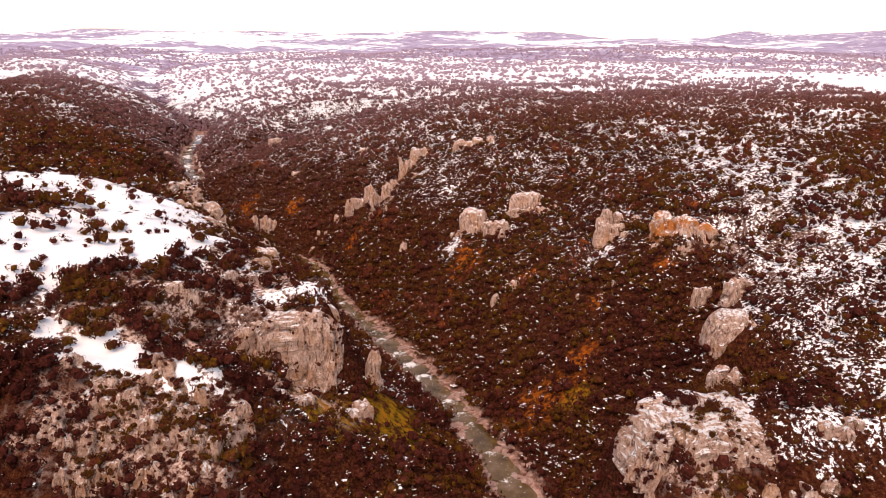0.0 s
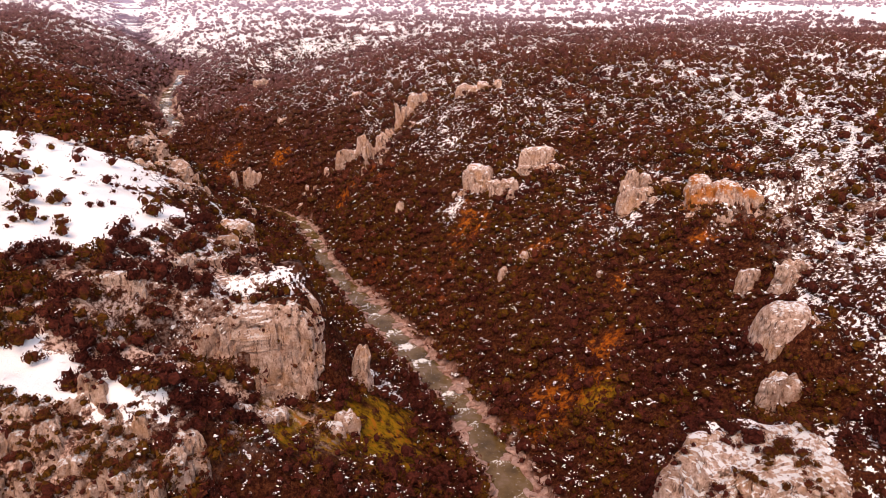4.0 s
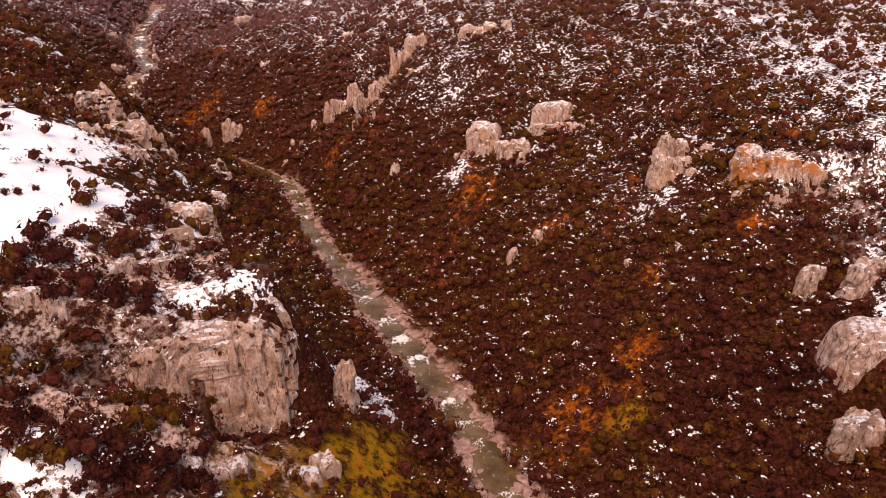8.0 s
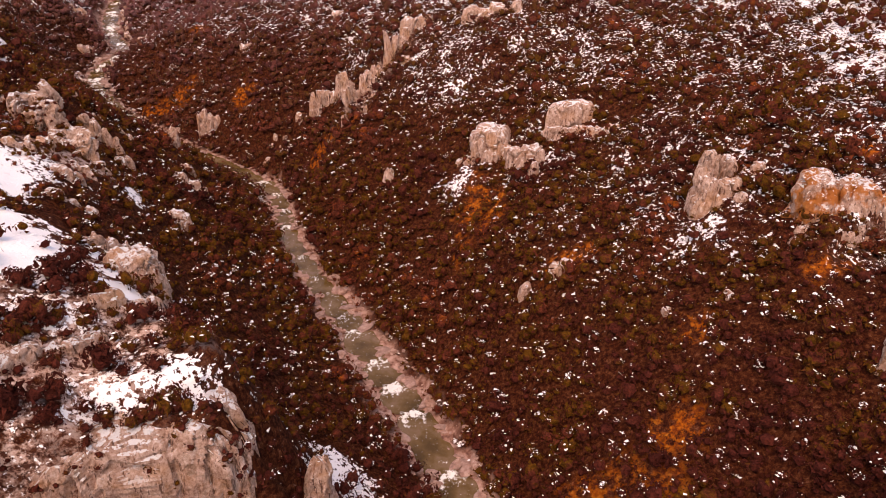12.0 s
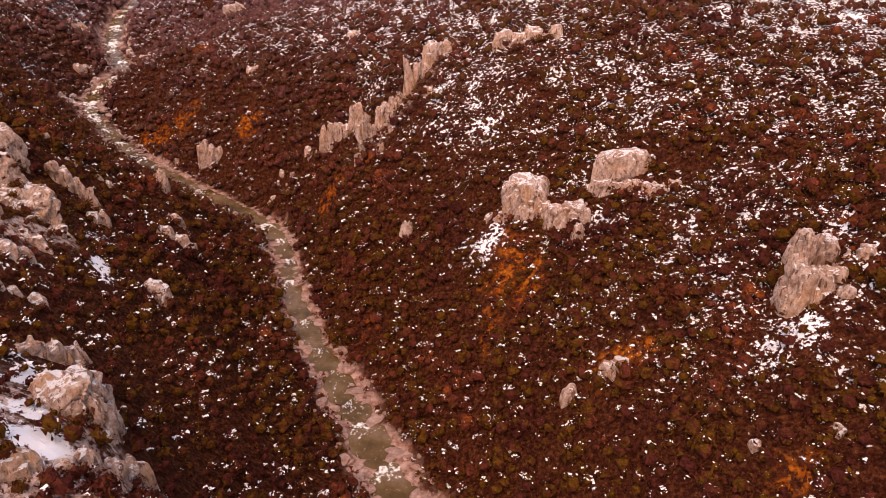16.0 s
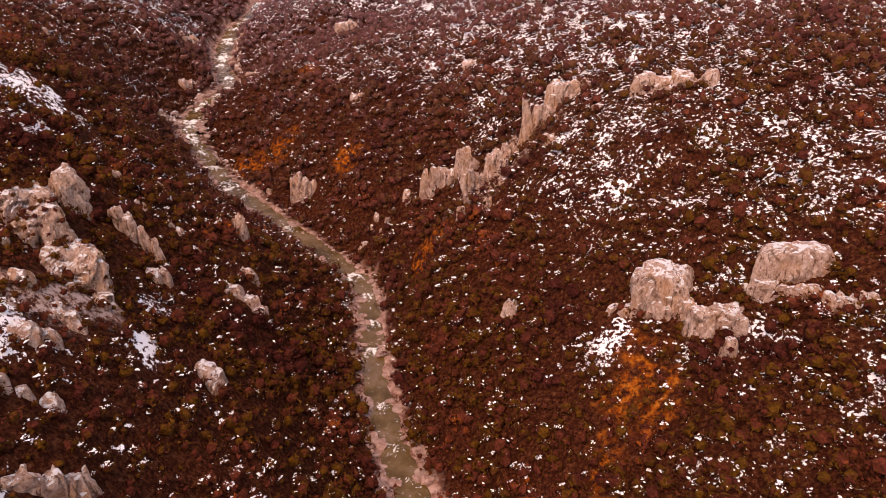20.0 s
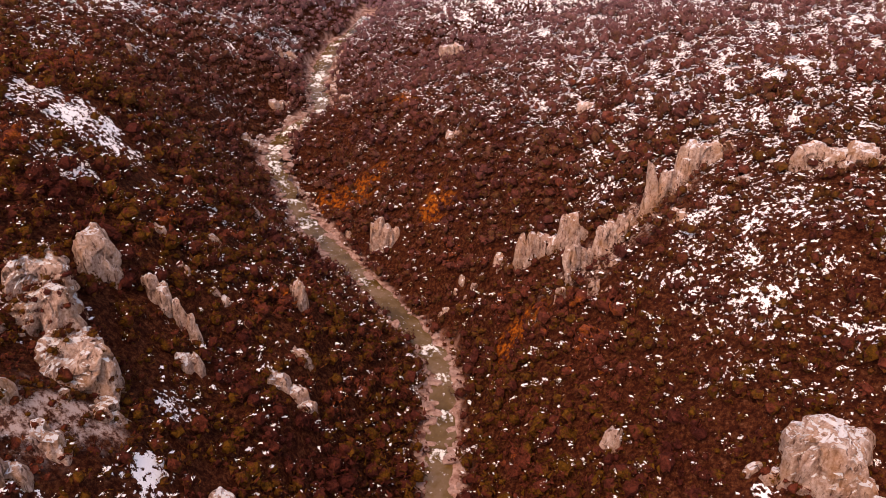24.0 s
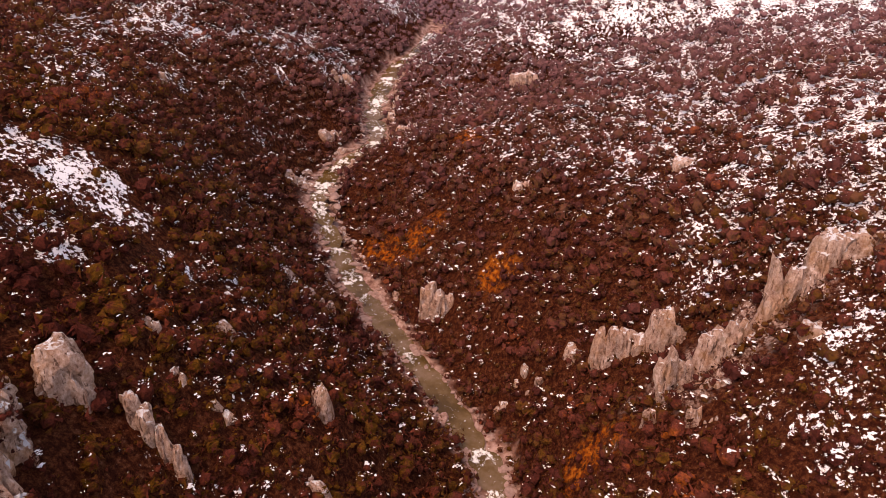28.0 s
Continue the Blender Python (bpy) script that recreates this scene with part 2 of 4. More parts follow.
# height of the slope over DIST, at places along the stream (counted in points of RIVER)
EAST = {
    3: (-1, 1, 6, 10, 15, 20, 25, 31, 37, 42, 48, 54, 64, 75, 76),
    4.4: (0, 1, 3, 7, 13, 18, 23, 30, 40, 52, 61, 68, 73, 75, 76),
    5.2: (0, 1, 3, 8, 16, 23, 29, 37, 45, 55, 64, 70, 73, 75, 76),
    7: (0, 1, 3, 9, 17, 25, 31, 36, 42, 50, 59, 67, 73, 75, 76),
    8.5: (1, 1, 4, 10, 20, 26, 33, 40, 49, 57, 66, 70, 73, 75, 76),
    10: (2, 2, 9, 20, 31, 38, 46, 54, 61, 66, 71, 70, 73, 75, 76),
    13: (9, 9, 13, 20, 28, 35, 42, 47, 52, 56, 60, 65, 70, 75, 76),
    17: (26, 27, 30, 34, 38, 41, 43, 46, 50, 54, 59, 65, 72, 75, 76),
    21.6: (43, 44, 46, 50, 56, 60, 63, 66, 69, 72, 74, 70, 73, 75, 76),
}
WEST = {
    3: (-1, 1, 4, 8, 13, 17, 21, 27, 37, 44, 51, 59, 68, 76, 84),
    4.3: (0, 1, 4, 9, 17, 22, 27, 35, 41, 46, 52, 60, 68, 76, 84),
    5.2: (0, 1, 4, 10, 19, 27, 40, 52, 56, 59, 62, 66, 72, 80, 86),
    5.8: (0, 1, 4, 10, 18, 32, 54, 59, 62, 64, 67, 70, 75, 82, 86),
    7.2: (0, 1, 4, 10, 21, 29, 40, 54, 62, 67, 70, 73, 78, 84, 86),
    8.2: (1, 1, 4, 11, 23, 32, 43, 56, 64, 69, 73, 77, 81, 84, 86),
    9: (1, 1, 5, 14, 27, 33, 42, 54, 64, 70, 74, 78, 82, 84, 86),
    11: (5, 5, 8, 14, 24, 32, 40, 55, 67, 74, 78, 81, 83, 84, 86),
    12.6: (8, 8, 12, 22, 36, 49, 61, 69, 74, 78, 81, 82, 83, 84, 86),
    15: (21, 22, 28, 40, 51, 60, 67, 72, 76, 79, 82, 82, 83, 84, 86),
    21.6: (43, 44, 48, 56, 62, 68, 73, 78, 82, 85, 88, 82, 83, 84, 86),
}
# knolls that stand out of the slope: x, y, radius x, radius y, top, steepness of the flank
KNOLLS = [(-48, 119, 13, 9, 54, 2.6), (-46, 110, 13.5, 4, 49.5, 2.6), (-66, 72, 15, 6, 47, 0.95), (86, 108, 5, 5, 42, 1.5), (38, 244, 9, 4, 48.5, 1.0)]
# hollows at the feet of the cliffs: x, y, radius x, radius y, turn, floor, steepness of the rim
HOLLOWS = [(-34, 98.5, 14, 6, 17, 24, 8.0), (-53, 95, 12, 5, 14, 35, 7.0), (-60, 33, 26, 7, 0, 22, 1.1), (60, 25, 30, 6, 0, 20, 1.0), (68, 114, 5, 5, 0, 31, 1.3), (86, 156, 13, 5, 10, 44, 2.4)]


def along(points, per=24):
    """A smooth line through points (Catmull-Rom), with the running count of points beside it."""
    p = np.array(points, float)
    p = np.vstack([2 * p[0] - p[1], p, 2 * p[-1] - p[-2]])
    out, u = [], []
    for i in range(1, len(p) - 2):
        for k in range(per):
            t = k / per
            out.append(0.5 * (2 * p[i] + (p[i + 1] - p[i - 1]) * t + (2 * p[i - 1] - 5 * p[i] + 4 * p[i + 1] - p[i + 2]) * t**2 + (3 * p[i] - p[i - 1] - 3 * p[i + 1] + p[i + 2]) * t**3))
            u.append(i - 1 + t)
    return np.array(out + [p[-2]]), np.array(u + [len(points) - 1.0])


LINE, LINE_U = along(RIVER)


def stream_frame(x, y):
    """For places: distance from the stream's line, +1 east or -1 west of it, the count along it, its height and half width."""
    shape = np.shape(x)
    x, y = np.ravel(x), np.ravel(y)
    best, near = np.full(len(x), 1e18), np.zeros(len(x), int)
    for i, q in enumerate(LINE):
        d = (x - q[0]) ** 2 + (y - q[1]) ** 2
        closer = d < best
        best[closer], near[closer] = d[closer], i
    way = np.gradient(LINE[:, :2], axis=0)[near]
    rel = np.stack([x, y], -1) - LINE[near, :2]
    length = np.hypot(*way.T)
    side = np.where(way[:, 0] * rel[:, 1] - way[:, 1] * rel[:, 0] < 0, 1.0, -1.0)
    u = LINE_U[near]
    out = [np.sqrt(best), side, u, LINE[near, 2], LINE[near, 3]]
    return [o.reshape(shape) for o in out]


def table(stations, u, d):
    keys = np.array(sorted(stations), float)
    rows = np.array([np.interp(np.minimum(d, 600), DIST, stations[k]) for k in sorted(stations)])
    u = np.clip(u, keys[0], keys[-1] - 1e-6)
    i = np.clip(np.searchsorted(keys, u, side="right") - 1, 0, len(keys) - 2)
    w = (u - keys[i]) / (keys[i + 1] - keys[i])
    w = w * w * (3 - 2 * w)
    pick = np.arange(d.size)
    flat = rows.reshape(len(keys), -1)
    return flat[i, pick] * (1 - w) + flat[i + 1, pick] * w


def blob(x, y, cx, cy, rx, ry, turn=0, full=None):
    """1 in the middle of an oval, 0 outside it, with a ragged rim."""
    c, s = math.cos(radians(turn)), math.sin(radians(turn))
    px, py = (x - cx) * c + (y - cy) * s, -(x - cx) * s + (y - cy) * c
    q = 2.2 + 0.25 * min(rx, ry)
    r = np.hypot(px / rx, py / ry) + 1.5 * (fbm(x / q, y / q, 4, 77, 0.6) - 0.5)
    return (1 - sstep(0.55, 1.25, r)) * (full if full else 1.0 if min(rx, ry) > 15 else 0.52 if min(rx, ry) < 9 else 0.66)


# axes of the one ground sheet: close spacing in the gorge, wide towards the horizon
def axis(lo, hi, step, far, growth=1.09):
    core = list(np.arange(lo, hi + step / 2, step))
    d = step
    while core[-1] < far:
        d *= growth
        core.append(core[-1] + d)
    d = step
    while core[0] > -far:
        d *= growth
        core.insert(0, core[0] - d)
    return np.array(core)


GX, GY = axis(-230, 190, 1.45, 4700), axis(5, 480, 1.45, 4700)
X, Y = np.meshgrid(GX, GY)
D, SIDE, U, RZ, RW = stream_frame(X, Y)
HE, HW = table(EAST, U.ravel(), D.ravel()).reshape(X.shape), table(WEST, U.ravel(), D.ravel()).reshape(X.shape)
H = np.where(SIDE > 0, HE, HW)
for _ in range(10):
    soft = H.copy()
    soft[1:-1, 1:-1] = (H[:-2, 1:-1] + H[2:, 1:-1] + H[1:-1, :-2] + H[1:-1, 2:] + 2 * H[1:-1, 1:-1]) / 6
    H = np.where(D > 11, soft, H)
for kx, ky, krx, kry, top, steep in KNOLLS:
    r = np.hypot((X - kx) / krx, (Y - ky) / kry)
    H = np.maximum(H, top - np.maximum(r - 1, 0) * krx * steep)
H = np.maximum(H, 44 - 2.2 * np.maximum(np.abs(X - 70) - 24, 0) - 0.95 * np.maximum(57 - Y, 0) - 1.5 * np.maximum(Y - 66, 0))
for kx, ky, krx, kry, turn, floor, steep in HOLLOWS:
    c, sn = math.cos(radians(turn)), math.sin(radians(turn))
    px, py = (X - kx) * c + (Y - ky) * sn, -(X - kx) * sn + (Y - ky) * c
    r = np.hypot(px / krx, py / kry)
    H = np.minimum(H, floor + np.maximum(r - 1, 0) * kry * steep)
rough = sstep(9, 40, D)
H = H + rough * (9 * (fbm(X / 55, Y / 55, 3, 3) - 0.5) + 4.0 * (fbm(X / 14, Y / 14, 3, 11) - 0.5) + 1.2 * (fbm(X / 3.5, Y / 3.5, 2, 21) - 0.5))
H += (1 - rough) * sstep(4, 8, D) * 1.4 * (fbm(X / 3, Y / 3, 3, 5) - 0.4)
R0 = np.hypot(X, Y - 150)
H += sstep(450, 1300, R0) * (60 * (fbm(X / 430, Y / 430, 4, 41) - 0.47)) + sstep(1200, 4200, R0) * (190 * (fbm(X / 1000, Y / 1000, 3, 55) - 0.30))
bars = 1.5 * (fbm(X / 4.5, Y / 4.5, 3, 33) - 0.55) + 0.5 * sstep(0.4, 1.0, D / RW)
H = np.where(D < RW + 1.5, np.minimum(H, RZ - 0.75 + 0.75 * sstep(RW - 2.0, RW + 1.5, D) + bars), H)


def ground_z(x, y):
    """Height of the ground sheet at places (bilinear)."""
    x, y = np.asarray(x, float), np.asarray(y, float)
    i = np.clip(np.searchsorted(GX, x) - 1, 0, len(GX) - 2)
    j = np.clip(np.searchsorted(GY, y) - 1, 0, len(GY) - 2)
    fx, fy = (x - GX[i]) / (GX[i + 1] - GX[i]), (y - GY[j]) / (GY[j + 1] - GY[j])
    return (H[j, i] * (1 - fx) + H[j, i + 1] * fx) * (1 - fy) + (H[j + 1, i] * (1 - fx) + H[j + 1, i + 1] * fx) * fy


# open snowfields, bracken and mossy turf: x, y, radii, turn
SNOWFIELDS = [
    (-102, 114, 48, 27, 35), (-128, 164, 26, 17, 30), (-84, 140, 22, 17, 0), (-106, 160, 22, 16, 20), (-66, 136, 12, 10, 0, 0.4), (-62, 122, 14, 10, 40, 0.55), (-112, 196, 10, 8, 30), (-92, 176, 12, 10, 40), (-74, 72, 20, 9, -8, 0.9), (-60, 69, 9, 6, 10, 0.8), (56, 60, 14, 7, 0, 0.6), (76, 56, 24, 9.5, 0, 0.55), (98, 58, 14, 17, 0, 0.55), 
    (60, 176, 9, 7, 0, 0.62), (2, 230, 8, 7, 20), (-10, 319, 6, 5, 0), (-46, 122, 9, 6, 30, 0.42), (430, 640, 190, 190, 0),
    (215, 340, 26, 26, 0), (-18, 127, 8, 14, 25, 0.62), (-46, 111, 12, 5, 10, 0.6), (-38, 113, 6, 6, 0, 0.62), (-148, 256, 16, 12, 0, 0.6), (-128, 262, 5, 8, 0), (-132, 240, 9, 6, 0), (20, 262, 9, 5, 0), (-88, 213, 4, 7, 30, 0.6), (-80, 196, 4, 5, 20, 0.62), (128, 245, 32, 40, 0, 0.62), (120, 196, 26, 30, 0, 0.5), (112, 300, 45, 28, 0, 0.58), (14, 352, 36, 6, 8, 0.7), (40, 372, 40, 5, 6, 0.6),
]
RUSTY = [(30, 124, 14, 9, 10, 0.42), (46, 134, 6, 5, 0), (52, 152, 4, 3, 0), (10, 220, 7, 11, 0), (4, 206, 3, 6, 0), (-115, 374, 6, 6, 0), (-122, 339, 12, 6, 20), (-134, 340, 6, 5, 0), (-86, 326, 6, 5, 0), (-47, 281, 7, 5, 30), (30, 183, 8, 4, 0), (78, 155, 6, 4, 0)]
MOSSY = [(-14, 100, 9, 13, 0), (-21, 94, 8, 9, 0), (41, 119, 5, 4, 0), (-30, 84, 8, 6, 0), (92, 66, 10, 4, 0), (-9, 110, 4, 8, 15)]
STONY = [(-63, 57, 24, 12, 0), (-60, 84, 30, 17, 10), (54, 52, 9, 10, 0), (-58, 116, 26, 14, 40), (-100, 112, 40, 26, 35), (-92, 190, 9, 7, 60), (-26, 298, 18, 7, 48), (110, 150, 20, 30, 0, 0.3), (-64, 138, 14, 10, 0)]


def cover(x, y, spots):
    total = np.zeros(np.shape(x))
    for s in spots:
        total = np.maximum(total, blob(x, y, *s))
    return total


def snow_cover(x, y, z, side, d):
    """How much of the ground lies under snow: more on the high eastern slope and the open fields."""
    east = 0.22 + 0.38 * sstep(22, 68, z) + 0.32 * sstep(285, 400, y) * sstep(38, 62, z)
    east = east + 0.28 * sstep(60, 130, x) * sstep(30, 50, z)
    west = 0.19 + 0.26 * sstep(36, 80, z) + 0.16 * sstep(200, 320, y)
    high = np.where(side > 0, east, west) + 0.30 * sstep(440, 620, y)
    high = high + 0.95 * (fbm(x / 20, y / 20, 4, 63, 0.7) - 0.5) * (0.3 + sstep(15, 55, z))
    high = np.minimum(high, 0.505 + 0.15 * sstep(80, 140, x) + 0.13 * sstep(290, 380, y) * sstep(45, 65, z) + 0.15 * sstep(440, 620, y))
    return np.clip(np.maximum(high, 1.05 * cover(x, y, SNOWFIELDS)) * sstep(6, 11, d), 0, 1)


SNOWY = snow_cover(X, Y, H, SIDE, D)
fields = sstep(0.45, 0.60, fbm(X / 210, Y / 120, 4, 71) - 0.05 * sstep(1500, 2600, R0)) * 0.45 + 0.42
SNOWY = SNOWY + (fields - SNOWY) * sstep(700, 1100, R0)
verts = np.stack([X, Y, H], -1).reshape(-1, 3)
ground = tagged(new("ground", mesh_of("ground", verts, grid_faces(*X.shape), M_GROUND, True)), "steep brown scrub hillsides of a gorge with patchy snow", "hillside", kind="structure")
layer(ground.data, "snow", SNOWY)
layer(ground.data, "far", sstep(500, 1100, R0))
layer(ground.data, "rust", np.clip(1.7 * cover(X, Y, RUSTY), 0, 1))
layer(ground.data, "stony", np.clip(1.5 * cover(X, Y, STONY), 0, 1))
layer(ground.data, "moss", np.clip(1.75 * cover(X, Y, MOSSY), 0, 1))
layer(ground.data, "bank", (1 - sstep(-0.3, 1.9, D - RW + 6.0 * (fbm(X / 5, Y / 5, 2, 8) - 0.5))) * (Y < 520))


# ---------------------------------------------------------------- the stream
RAPIDS = (3.7, 4.15, 4.54, 5.0, 5.21, 5.46, 6.05, 6.42, 6.8, 7.31, 7.58, 7.98, 8.30, 8.68, 9.25, 9.58, 9.96, 10.4, 11.62, 12.58, 13.1, 13.6, 14.12, 14.5, 14.75, 15.1, 16.0, 16.5, 16.9, 17.3, 17.8, 18.3, 18.8, 19.4)
RUN = np.concatenate([[0], np.cumsum(np.hypot(*np.diff(LINE[:, :2], axis=0).T))])
RAPID_RUN = np.interp(RAPIDS, LINE_U, RUN)


def build_water():
    rows = []
    foam = []
    across = np.linspace(-1, 1, 13)
    way = np.gradient(LINE[:, :2], axis=0)
    way /= np.hypot(*way.T)[:, None]
    fine = np.arange(0, len(LINE) - 1, 0.25)
    fine = [f for f in fine if LINE_U[int(f)] < 21.3]
    for f in fine:
        i = int(f)
        w = f - i
        q = LINE[i] * (1 - w) + LINE[i + 1] * w
        g = way[i] * (1 - w) + way[i + 1] * w
        u = LINE_U[i] * (1 - w) + LINE_U[i + 1] * w
        past = (RUN[i] * (1 - w) + RUN[i + 1] * w) - RAPID_RUN
        gate = max(0.0, 1 - np.abs(past).min() / 3.2)
        tail = past[(past > -5.5) & (past < 0.8)]
        white = max([(1 - abs(p) / (5.5 if p < 0 else 0.8)) * (0.55 + 0.45 * math.sin(37 * k)) for k, p in zip(np.flatnonzero((past > -5.5) & (past < 0.8)), tail)], default=0.0)
        if u > 12.6:
            white = max(white, 0.9 * max(0.0, noise.noise((u * 6.0, 2.2, 0.4)) + 0.4))
        half = q[3] * (0.80 - 0.48 * gate * gate + 0.22 * noise.noise((u * 5.3, 3.1, 0)))
        aside = q[3] * 0.22 * noise.noise((u * 3.1, 7.7, 0.3))
        for a in across:
            x, y = q[0] + g[1] * (aside + a * half), q[1] - g[0] * (aside + a * half)
            rows.append((x, y, q[2] - 0.30 + 0.22 * white * noise.noise((x * 0.9, y * 0.9, 3.0))))
            foam.append(white * (1 - 0.65 * a * a) * (0.6 + 0.8 * noise.noise((a * 2.6, u * 5, 4))))
    me = mesh_of("stream", np.array(rows), grid_faces(len(fine), 13), M_WATER, True)
    layer(me, "foam", foam)
    return tagged(new("stream", me), "shallow olive-green mountain stream with white rapids", "stream", kind="structure")


build_water()


# ---------------------------------------------------------------- limestone crags
def buttress(width, depth, height, seed, jag=0.25, taper=0.12, dome=0.0, cell=0.6, tip=0.0, craggy=1.0):
    """One mass of limestone round the origin, foot at z = 0: steep walls cut by upright cracks into blocks, a broken shoulder and top, rounded by dome."""
    r = np.random.default_rng(seed)
    lesser = min(width, depth)
    n = int(np.clip(1.7 * (width + depth) / cell, 18, 180))
    levels = int(np.clip((height + 0.5 * lesser) / cell, 10, 62))
    th = np.linspace(0, 2 * math.pi, n, endpoint=False)
    c, s = np.cos(th), np.sin(th)
    sx, sy, sz = r.uniform(0, 90, 3)
    plan = 1 + 0.42 * (fbm(c * 1.6 + sx, s * 1.6 + sy, 2, seed) - 0.5)
    square = 0.44 if width > 20 else 0.58
    ox, oy = np.sign(c) * np.abs(c) ** square * width / 2 * plan, np.sign(s) * np.abs(s) ** square * depth / 2 * plan
    # the outline from foot to summit, in even steps
    e = 0.30 + 0.55 * dome
    phi = np.linspace(0, math.pi / 2, 800)
    pr, pz = np.cos(phi) ** e, np.sin(phi) ** e
    pr[-1] = 0
    run = np.concatenate([[0], np.cumsum(np.hypot(np.diff(pr) * lesser / 2, np.diff(pz) * height))])
    at = np.linspace(0, run[-1], levels)
    pr, pz = np.interp(at, run, pr)[:, None], np.interp(at, run, pz)[:, None]
    wide = np.maximum(pr * (1 + taper * 1.3 * (1 - pz)), 0.01)
    x, y = ox[None] * wide, oy[None] * wide
    scale = min(5.0, max(1.4, lesser * 0.5))
    dip = sstep(0.28, 0.72, fbm(x / scale + sy, y / scale + sx, 3, seed + 9, 0.6))
    z = height * pz * (1 - jag * dip * (0.35 + 0.65 * pr**2))
    z = z * (1 - tip * np.clip(0.5 - y / depth, 0, 1))
    lean = r.normal(0, 0.05, 2)
    nx, ny, nz = x / width, y / depth, 0.42 * pz**6 * (1 - pr**3)
    length = np.sqrt(nx**2 + ny**2 + nz**2) + 1e-6
    k = min(1.0, lesser / 7) * craggy
    grown = 1.05 * k * (fbm3(x / 4.2 + sx, y / 4.2 + sy, z / 7 + sz, 3, seed, 0.6) - 0.5) * 2
    crack = 1 - np.abs(2 * value3(x / 2.9 + sy, y / 2.9 + sx, z / 13, seed + 2) - 1)
    crack2 = 1 - np.abs(2 * value3(x / 1.5 + sx, y / 1.5 + sz, z / 6 + sy, seed + 5) - 1)
    joint = 1 - np.abs(2 * value3(x / 9 + sy, y / 9 + sx, z / 2.6 + 0.1 * x, seed + 8) - 1)
    blocks = np.floor(5 * value3(x / 2.5 + sz, y / 2.5 + sx, z / 10.0, seed + 4)) / 5
    chips = fbm3(x / 1.0 + sy, y / 1.0 + sx, z / 3.2, 2, seed + 6, 0.6) - 0.5
    wall = 1 - sstep(0.25, 0.7, nz / length)
    push = grown * (0.4 + 0.6 * wall) + 1.7 * k * (blocks - 0.4) + 0.85 * k**0.5 * craggy * chips - wall * k * (1.4 * sstep(0.84, 0.98, crack) + 0.7 * sstep(0.86, 0.98, crack2) + 0.2 * sstep(0.9, 0.98, joint))
    push = push * np.clip(np.hypot(x, y) / 0.8 + 0.2, 0, 1)
    x, y, z = x + push * nx / length + lean[0] * z, y + push * ny / length + lean[1] * z, z + push * nz / length
    return np.stack([x, y, z], -1).reshape(-1, 3), grid_faces(levels, n, closed=True)


CRAGS = []


def outcrop(label, x, y, top, width, depth, height, turn=0, count=3, jag=0.3, taper=0.1, dome=0.0, material=None, name="rock_outcrop", tip=0.06, craggy=1.0):
    """A crag of several buttresses side by side, sunk into the slope, its highest point near top."""
    r = np.random.default_rng(int(abs(x) * 131 + abs(y) * 17 + width * 3))
    c, s = math.cos(radians(turn)), math.sin(radians(turn))
    base = new(name)
    foot = float(ground_z(x, y))
    follow = top is None
    top = foot + 0.5 * height if follow else top if name == "cliff" else min(max(top, foot + 0.25 * height), foot + 0.9 * height)
    base.location = (x, y, foot)
    tagged(base, label, "rock")
    step = width / count
    for k in range(count):
        off = (k + 0.5) * step - width / 2
        wob = r.uniform(-0.22, 0.22) * depth if count > 1 else 0
        px, py = off * c - wob * s, off * s + wob * c
        w, d = step * r.uniform(1.15, 1.7) if count > 1 else width, depth * r.uniform(0.75, 1.1)
        drop = r.uniform(0, 1.0) * jag * height if count > 1 else 0
        ring = [float(ground_z(x + px + math.cos(a) * max(w, d) * 0.55, y + py + math.sin(a) * max(w, d) * 0.55)) for a in np.arange(0, 6.2, 0.8)]
        if follow:
            top = float(ground_z(x + px, y + py)) + height * r.uniform(0.25, 0.65)
        low = min(min(ring), top - drop - 0.5 * height) - 1.5
        low = max(low, top - 2.2 * height - 3)
        v, f = buttress(w, d, top - drop - low, int(r.integers(1, 99999)), jag, taper, dome, 0.44 if y < 130 else 0.5 if y < 260 else 0.7, tip, craggy)
        me = mesh_of("buttress", v, f, material or M_ROCK, False)
        ob = part("buttress", me, base, at=(px, py, low - foot))
        ob.rotation_euler = (0, 0, radians(turn + r.uniform(-9, 9)))
    CRAGS.append((x, y, width, depth, turn))
    return base


GREY = "pale grey weathered limestone crag on the scrub slope"
outcrop("tall sheer pink-grey limestone cliff below a snowy plateau", -45, 109.5, 48.5, 31, 18, 28, 14, 1, 0.05, 0.05, name="cliff", tip=0.04, craggy=0.85)
CRAGS[-1] = (-44, 103.5, 30, 5, 14)
outcrop("slender limestone spire standing above the stream", -22, 117, 31, 4.4, 3.8, 14, 0, 1, 0.3, 0.5, 0.5, name="rock_spire")
outcrop("broken limestone slab on mossy turf", -24, 92, 27, 8, 4, 6, 30, 2)
outcrop("upright ribbed limestone pinnacle with snow behind it", -47.5, 64.5, 44.5, 7, 7, 16, 20, 2, 0.2, 0.25, 0.35, name="cliff")
steps = np.random.default_rng(23)
for row, high in ((49, 7), (54, 8), (59, 8), (65, 6)):
    for col in range(-80, -47, 6):
        outcrop("jagged fluted limestone ribs with snow in the gaps", col + steps.uniform(-2, 2), row + steps.uniform(-2, 2), None, steps.uniform(5, 8), steps.uniform(3.2, 4.6), high * steps.uniform(0.8, 1.4), steps.uniform(-14, 22), 3, 0.4, 0.2, 0.3, name="cliff")
outcrop("pale limestone steps among scrub below the cliff", -57, 90, None, 14, 4, 6, 10, 4)
